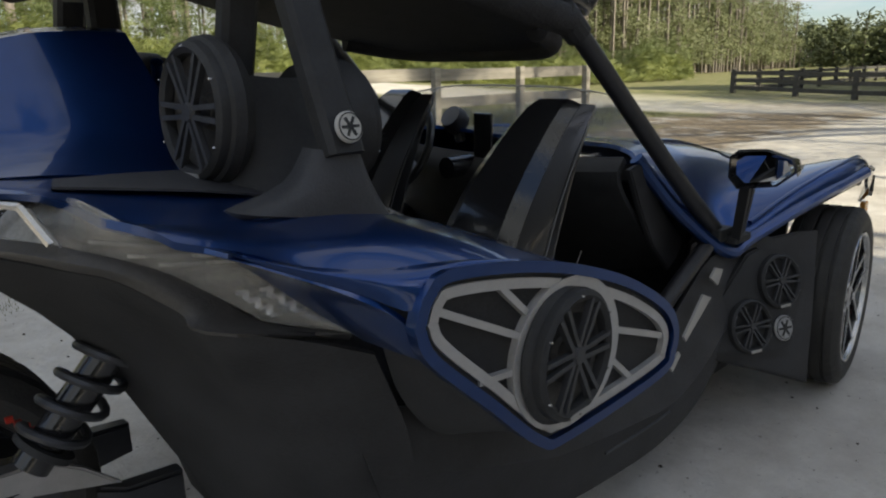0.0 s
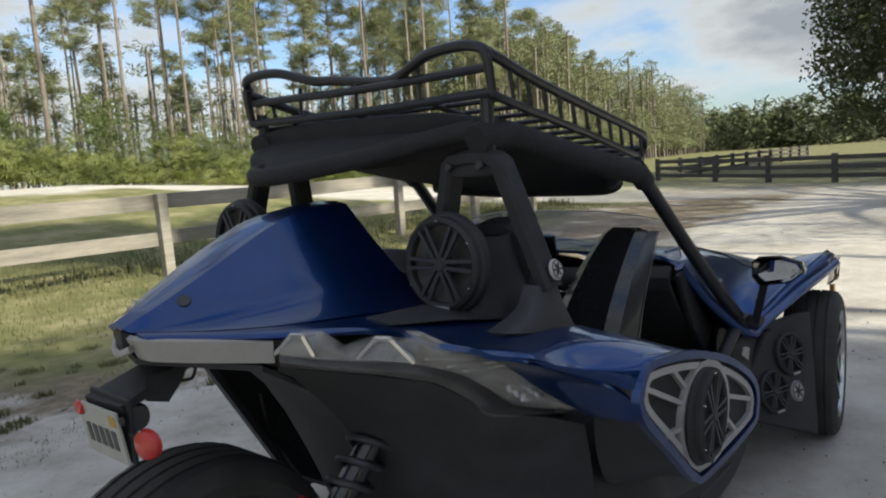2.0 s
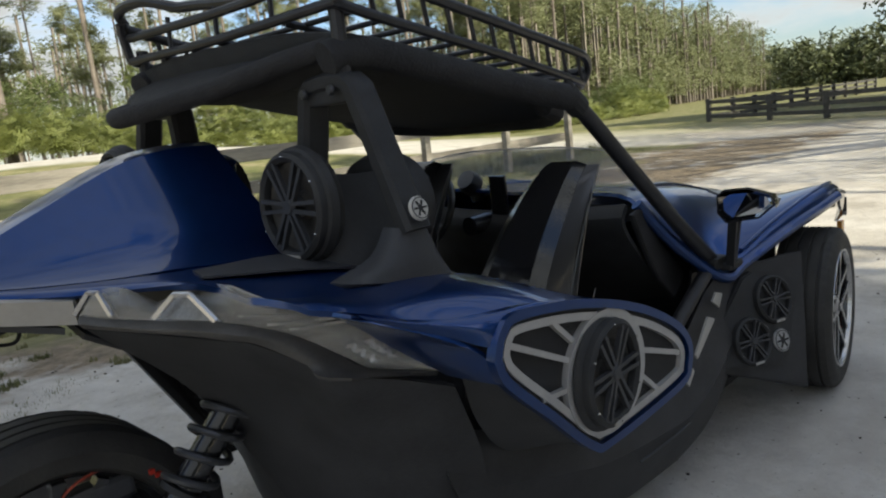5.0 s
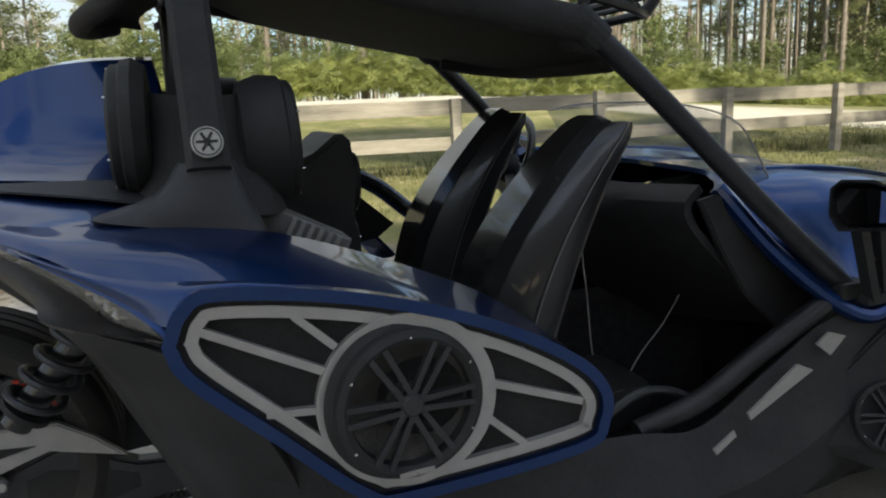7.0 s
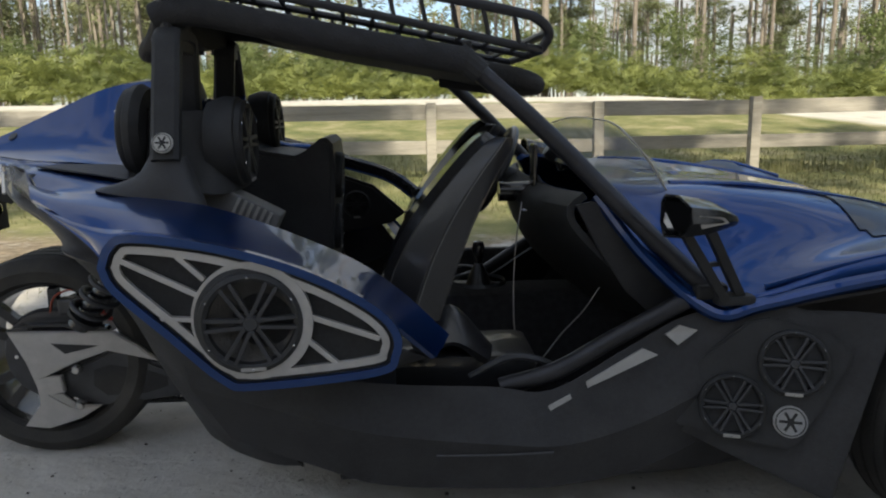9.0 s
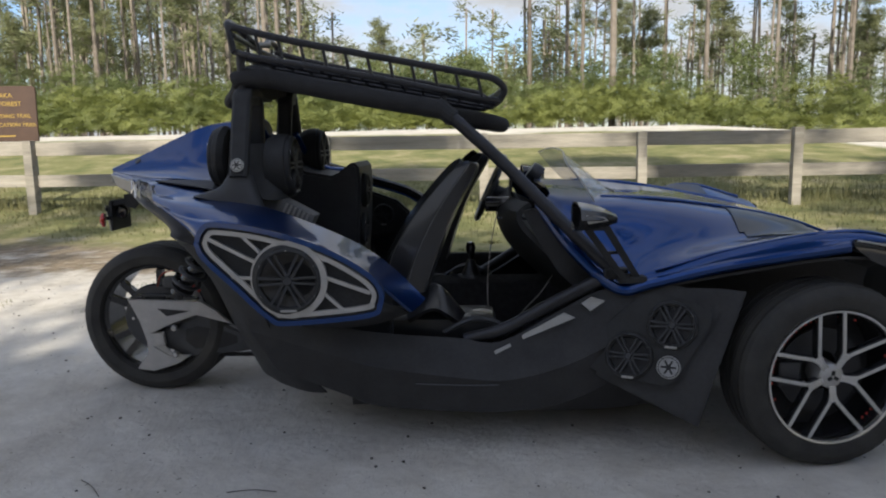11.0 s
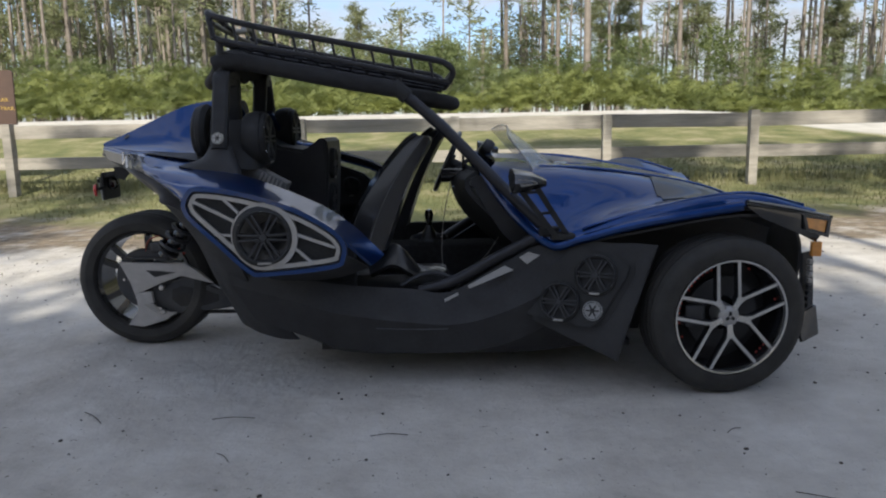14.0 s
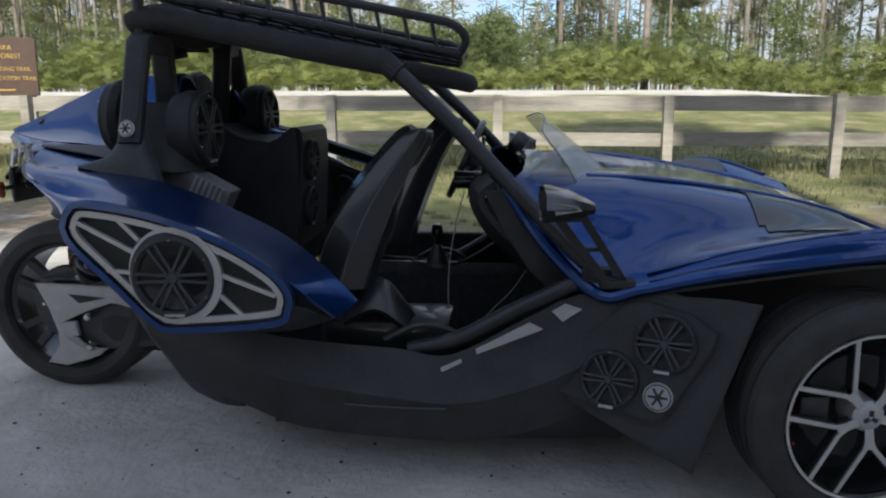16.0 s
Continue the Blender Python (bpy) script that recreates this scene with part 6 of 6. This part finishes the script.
# ---- sill, tub side, front flare
def lower_side(mir):
    part("tub_side", mir(loft([
        [(0.60, -0.70, 0.60), (0.95, -0.77, 0.49), (1.12, -0.745, 0.445), (1.41, -0.735, 0.42), (1.57, -0.735, 0.405), (1.78, -0.72, 0.512), (1.93, -0.715, 0.588), (2.14, -0.74, 0.64)],
        [(0.64, -0.73, 0.45), (0.95, -0.80, 0.38), (1.12, -0.80, 0.33), (1.41, -0.80, 0.29), (1.60, -0.80, 0.28), (1.80, -0.79, 0.33), (2.0, -0.77, 0.42), (2.18, -0.76, 0.52)],
        [(0.72, -0.68, 0.28), (0.95, -0.74, 0.22), (1.12, -0.76, 0.17), (1.41, -0.77, 0.15), (1.60, -0.77, 0.15), (1.80, -0.76, 0.18), (2.0, -0.74, 0.26), (2.2, -0.72, 0.34)],
        [(0.80, -0.50, 0.22), (0.98, -0.60, 0.15), (1.12, -0.64, 0.115), (1.41, -0.66, 0.11), (1.60, -0.66, 0.11), (1.80, -0.66, 0.11), (2.0, -0.66, 0.12), (2.2, -0.64, 0.14)]], 4, 1, 0.012)), LOWB, car, "black moulded lower side", True, 18)
    part("sill_tube", mir(tube([(1.44, -0.69, 0.400), (1.59, -0.70, 0.445), (1.75, -0.70, 0.532), (1.94, -0.70, 0.628)], 0.024, 14, 5)), STEELB, car, "black steel sill tube", True)
    part("grab_wire", mir(tube([(1.36, -0.66, 0.42), (1.46, -0.66, 0.47), (1.54, -0.66, 0.465), (1.60, -0.66, 0.435)], 0.010, 8, 5)), GUN, car, "", True)
    for o in ([(1.861, 0.550), (1.898, 0.572), (1.946, 0.557), (1.891, 0.523)], [(1.645, 0.443), (1.798, 0.518), (1.836, 0.501), (1.648, 0.430)], [(1.545, 0.390), (1.603, 0.416), (1.605, 0.406), (1.549, 0.380)]):
        part("sill_plate", mir(slab(o, 0.006, lambda u, v, d: (u, -0.742 - d - 0.35 * max(0.0, 0.56 - v), v))), TRIM, car, "pale bare sill plate")


both(lower_side)
part("side_seam", tube([(1.26, -0.803, 0.268), (1.42, -0.804, 0.262), (1.56, -0.803, 0.262)], 0.003, 6, 4), GUN, car, "thin raised seam")


def fl(u, v, d):
    return (u - 0.35 * d, -0.8085 - 0.381 * (u - 2.14) + 0.288 * (v - 0.42) - d, v + 0.25 * d)


def flare(mir):
    part("side_flare", mir(slab([(1.79, 0.315), (1.86, 0.305), (2.235, 0.15), (2.31, 0.36), (2.405, 0.61), (2.33, 0.615), (2.22, 0.61), (2.10, 0.64), (2.0, 0.56), (1.88, 0.42)], 0.03, lambda u, v, d: fl(u, v, d - 0.03), 0.006)), LOWB, car, "black moulded side flare")
    part("speaker_board", mir(slab([(1.855, 0.345), (1.87, 0.310), (2.00, 0.285), (2.14, 0.270), (2.175, 0.290), (2.295, 0.49), (2.30, 0.525), (2.24, 0.565), (2.13, 0.588), (2.08, 0.575), (1.90, 0.42)], 0.024, fl, 0.005)), BLACK, car, "matte black speaker board")
    part("board_gap", mir(slab([(1.835, 0.345), (1.855, 0.297), (2.00, 0.270), (2.15, 0.253), (2.19, 0.278), (2.313, 0.487), (2.318, 0.535), (2.25, 0.58), (2.13, 0.604), (2.07, 0.59), (1.885, 0.43)], 0.004, fl)), LOWB, car, "dark seam round the board")


both(flare)
speaker("front_speaker", fl(2.172, 0.481, 0.028), (-0.36, -1, 0.27), 0.085, 0, "round black loudspeaker on the front flare")
speaker("front_speaker", fl(2.030, 0.366, 0.028), (-0.36, -1, 0.27), 0.083, 0, "round black loudspeaker on the front flare")
emblem("flare_emblem", fl(2.155, 0.340, 0.028), (-0.36, -1, 0.27), 0.040, BADGE)


# ---- bonnet and front wings
def hood_rows(s):
    """Rows from the wing edge in to the middle line; the far half mirrors the near one."""
    rows = [
        [(1.72, -0.58, 0.895), (1.74, -0.56, 0.905), (1.76, -0.52, 0.915), (1.78, -0.42, 0.925), (1.80, 0, 0.93)],
        [(1.84, -0.655, 0.73), (1.86, -0.64, 0.765), (1.88, -0.60, 0.82), (1.90, -0.47, 0.905), (1.94, 0, 0.92)],
        [(1.99, -0.735, 0.60), (2.01, -0.725, 0.635), (2.03, -0.64, 0.715), (2.06, -0.49, 0.89), (2.10, 0, 0.905)],
        [(2.11, -0.755, 0.622), (2.12, -0.735, 0.662), (2.15, -0.63, 0.735), (2.18, -0.47, 0.88), (2.25, 0, 0.895)],
        [(2.34, -0.815, 0.69), (2.35, -0.785, 0.745), (2.38, -0.63, 0.755), (2.40, -0.43, 0.855), (2.45, 0, 0.87)],
        [(2.72, -0.885, 0.765), (2.72, -0.84, 0.812), (2.72, -0.60, 0.765), (2.74, -0.38, 0.79), (2.78, 0, 0.80)],
        [(3.04, -0.815, 0.705), (3.05, -0.77, 0.735), (3.06, -0.55, 0.68), (3.08, -0.33, 0.67), (3.10, 0, 0.67)]]
    return rows if s < 0 else [[far_side(p) for p in row[:-1]] + [row[-1]] for row in rows]


def stripe(rows, x0, x1, keep):
    """A dark band laid on the bonnet between two stations."""
    bm = loft(rows, 18, 18)
    out = [f for f in bm.faces if not (x0 < f.calc_center_median().x < x1 and keep(f.calc_center_median().y))]
    bmesh.ops.delete(bm, geom=out, context="FACES")
    for v in bm.verts:
        v.co.z += 0.004
    bmesh.ops.recalc_face_normals(bm, faces=bm.faces[:])
    bmesh.ops.solidify(bm, geom=bm.faces[:], thickness=0.002)
    return bm


for s in (-1, 1):
    part("bonnet", loft(hood_rows(s), 5, 5, 0.012), BLUE, car, "glossy blue bonnet and front wing", True, 45)
    part("wing_edge", tube([Vector(row[0]) for row in hood_rows(s)[:6]], 0.020, 10, 6), BLUE, car, "rounded blue wing edge", True)
part("bonnet_stripe", stripe(hood_rows(1), 2.42, 2.72, lambda y: y > 0.36), STRIPE, car, "matte charcoal band across the wing", True)
part("bonnet_stripe", stripe(hood_rows(-1), 2.48, 2.80, lambda y: -0.62 < y < -0.34), STRIPE, car, "matte charcoal band across the bonnet", True)


def front_corner(mir):
    """What sits under and before the front wing."""
    part("wing_underside", mir(loft([[(1.99, -0.72, 0.575), (2.34, -0.80, 0.66), (2.72, -0.865, 0.73), (3.02, -0.79, 0.68)], [(2.02, -0.60, 0.60), (2.34, -0.52, 0.66), (2.72, -0.48, 0.70), (3.02, -0.45, 0.62)],
                                     [(2.05, -0.58, 0.30), (2.36, -0.50, 0.35), (2.72, -0.46, 0.38), (3.02, -0.42, 0.35)]], 4, 4, 0.01)), LOWB, car, "black inner wing", True)
    part("wing_nose", mir(loft([[(2.735, -0.885, 0.790), (2.92, -0.850, 0.757), (3.105, -0.795, 0.712)], [(2.735, -0.892, 0.765), (2.93, -0.857, 0.728), (3.115, -0.80, 0.695)], [(2.80, -0.875, 0.715), (2.94, -0.845, 0.655), (3.06, -0.79, 0.60)]], 4, 4, 0.012)), GLOSSB, car, "gloss black wing nose", True)
    part("nose_line", mir(tube([(2.74, -0.893, 0.786), (2.92, -0.858, 0.752), (3.10, -0.803, 0.708)], 0.004, 6, 4)), TRIM, car, "thin pale line along the nose", True)
    side = lambda u, v, d: (u, -0.835 + 0.28 * (u - 2.97) - d, v)
    lamp = empty("front_indicator", (0, 0, 0), car)
    part("lens", mir(slab([(2.985, 0.713), (3.09, 0.692), (3.084, 0.640), (3.0, 0.666)], 0.012, side, 0.004)), AMBER, lamp, "amber indicator lens")
    part("bezel", mir(frame_ring([(2.972, 0.722), (3.105, 0.70), (3.095, 0.622), (2.99, 0.658)], [(2.987, 0.712), (3.088, 0.691), (3.082, 0.642), (3.002, 0.665)], 0.018, side)), GUN, lamp, "dark lamp surround")
    part("side_reflector", mir(block(3.035, 3.075, -0.815, -0.795, 0.545, 0.605, 0.004)), AMBER, car, "small amber reflector")
    guard = empty("nose_guard", (0, 0, 0), car)
    part("panel", mir(loft([[(3.00, -0.815, 0.56), (3.06, -0.77, 0.56)], [(3.00, -0.82, 0.38), (3.075, -0.77, 0.38)], [(2.99, -0.82, 0.20), (3.085, -0.76, 0.19)]], 3, 4, 0.012)), BLACK, guard)
    for k in range(8):
        part("slot", mir(block(3.022, 3.036, -0.832, -0.806, 0.335 + 0.026 * k, 0.352 + 0.026 * k)), TRIM if k > 3 else GUN, guard)
    part("splitter", mir(loft([[(2.985, -0.83, 0.30), (3.09, -0.77, 0.33)], [(3.015, -0.83, 0.19), (3.12, -0.75, 0.20)]], 3, 3, 0.012)), GLOSSB, guard, "gloss black corner splitter", True)
    part("control_arm", mir(tube([(2.62, -0.45, 0.28), (2.66, -0.70, 0.26)], 0.018, 10, 1)), GUN, car, "", True)
    part("control_arm", mir(tube([(2.60, -0.45, 0.46), (2.66, -0.70, 0.44)], 0.014, 10, 1)), GUN, car, "", True)
    part("bonnet_crease", mir(tube([(1.98, -0.42, 0.905), (2.20, -0.40, 0.893), (2.45, -0.36, 0.857), (2.75, -0.31, 0.795), (3.02, -0.27, 0.695)], 0.009, 8, 6)), BLUE, car, "raised blue bonnet crease", True)
    part("wing_crease", mir(tube([(2.12, -0.745, 0.668), (2.36, -0.79, 0.742), (2.72, -0.845, 0.812), (3.0, -0.785, 0.752)], 0.008, 8, 6)), BLUE, car, "sharp blue wing crease", True)


both(front_corner)
part("front_fascia", loft([[(3.08, -0.55, 0.68), (3.14, 0, 0.665), (3.08, 0.55, 0.68)], [(3.15, -0.50, 0.50), (3.24, 0, 0.49), (3.15, 0.50, 0.50)], [(3.12, -0.50, 0.25), (3.20, 0, 0.22), (3.12, 0.50, 0.25)]], 4, 4, 0.012), BLACK, car, "black front fascia", True)
part("front_bulkhead", block(2.40, 2.44, -0.46, 0.46, 0.15, 0.70), BLACK, car)

# ---- windscreen, mirrors
part("windscreen", loft([[(1.995, -0.49, 0.81), (2.06, -0.26, 0.895), (2.075, 0, 0.905), (2.06, 0.25, 0.90), (2.01, 0.46, 0.86)],
                         [(1.905, -0.50, 0.955), (1.945, -0.26, 1.0), (1.955, 0, 1.01), (1.945, 0.25, 1.0), (1.90, 0.46, 0.97)],
                         [(1.838, -0.485, 1.042), (1.852, -0.26, 1.08), (1.857, 0, 1.088), (1.845, 0.25, 1.09), (1.81, 0.42, 1.07)]], 4, 4, 0.004), SMOKE, car, "clear low plastic windscreen", True)
part("windscreen_edge", tube([(1.81, 0.42, 1.07), (1.845, 0.25, 1.09), (1.857, 0, 1.09), (1.852, -0.26, 1.08), (1.838, -0.485, 1.042), (1.905, -0.50, 0.955), (1.995, -0.49, 0.81)], 0.0028, 6, 5), TRIM, car, "pale windscreen edge", True)
part("windscreen_base", tube([(2.005, -0.49, 0.81), (2.07, -0.26, 0.888), (2.085, 0, 0.90), (2.07, 0.25, 0.892), (2.02, 0.47, 0.855)], 0.012, 8, 5), BLACK, car, "", True)


def mirror(side_of):
    def mir(bm):
        for v in bm.verts:
            if v.co.z > 0.80:
                v.co += Vector((-0.020, -0.025, 0.0))
        return side_of(bm)

    part("mirror_housing", mir(loft([
        [(1.835, -0.775, 0.905), (1.835, -0.80, 0.925), (1.840, -0.87, 0.93), (1.845, -0.935, 0.91), (1.845, -0.945, 0.875), (1.840, -0.90, 0.835), (1.835, -0.80, 0.82), (1.835, -0.775, 0.85), (1.835, -0.775, 0.905)],
        [(1.900, -0.785, 0.895), (1.905, -0.81, 0.912), (1.910, -0.87, 0.915), (1.915, -0.925, 0.90), (1.915, -0.935, 0.875), (1.910, -0.90, 0.845), (1.905, -0.81, 0.83), (1.900, -0.785, 0.855), (1.900, -0.785, 0.895)],
        [(1.960, -0.83, 0.88), (1.965, -0.845, 0.885), (1.970, -0.87, 0.885), (1.970, -0.895, 0.88), (1.970, -0.90, 0.87), (1.970, -0.89, 0.86), (1.965, -0.845, 0.855), (1.960, -0.83, 0.865), (1.960, -0.83, 0.88)]], 1, 2, 0.006)), GLOSSB, car, "angular black mirror housing", True, 25)
    part("mirror_glass", mir(slab([(-0.785, 0.90), (-0.81, 0.918), (-0.87, 0.922), (-0.925, 0.905), (-0.935, 0.878), (-0.895, 0.842), (-0.81, 0.828), (-0.785, 0.855)], 0.003, lambda u, v, d: (1.848 + d - 0.2 * (u + 0.86) - 0.10 * (v - 0.87), -0.86 + 0.84 * (u + 0.86), 0.874 + 0.80 * (v - 0.874)))), MIRROR, car, "mirror glass")
    part("mirror_badge", mir(slab([(1.86, 0.892), (1.92, 0.885), (1.935, 0.872), (1.868, 0.862)], 0.003, lambda u, v, d: (u, -0.937 - d + 0.5 * max(0, u - 1.91), v))), TRIM, car, "pale mirror trim")
    b0 = bmesh.new()
    bar((2.015, -0.75, 0.63), (1.875, -0.81, 0.845), 0.022, 0.026, b0, up=(0, 1, 0))
    bar((2.065, -0.735, 0.63), (1.945, -0.795, 0.845), 0.022, 0.026, b0, up=(0, 1, 0))
    for q in (0.10, 0.5, 0.92):
        bar(Vector((2.015, -0.75, 0.63)).lerp(Vector((1.875, -0.81, 0.845)), q), Vector((2.065, -0.735, 0.63)).lerp(Vector((1.945, -0.795, 0.845)), q), 0.010, 0.016, b0, up=(0, 1, 0))
    part("mirror_arm", mir(b0), BLACK, car, "black drilled mirror arm")
    part("mirror_foot", mir(block(1.99, 2.09, -0.765, -0.70, 0.622, 0.648, 0.008)), BLACK, car)


MIRROR = mat("mirror_glass", (0.9, 0.9, 0.9), 0.02, 1.0, 0.0)
mirror(lambda bm: bm)


mirror(reflected)
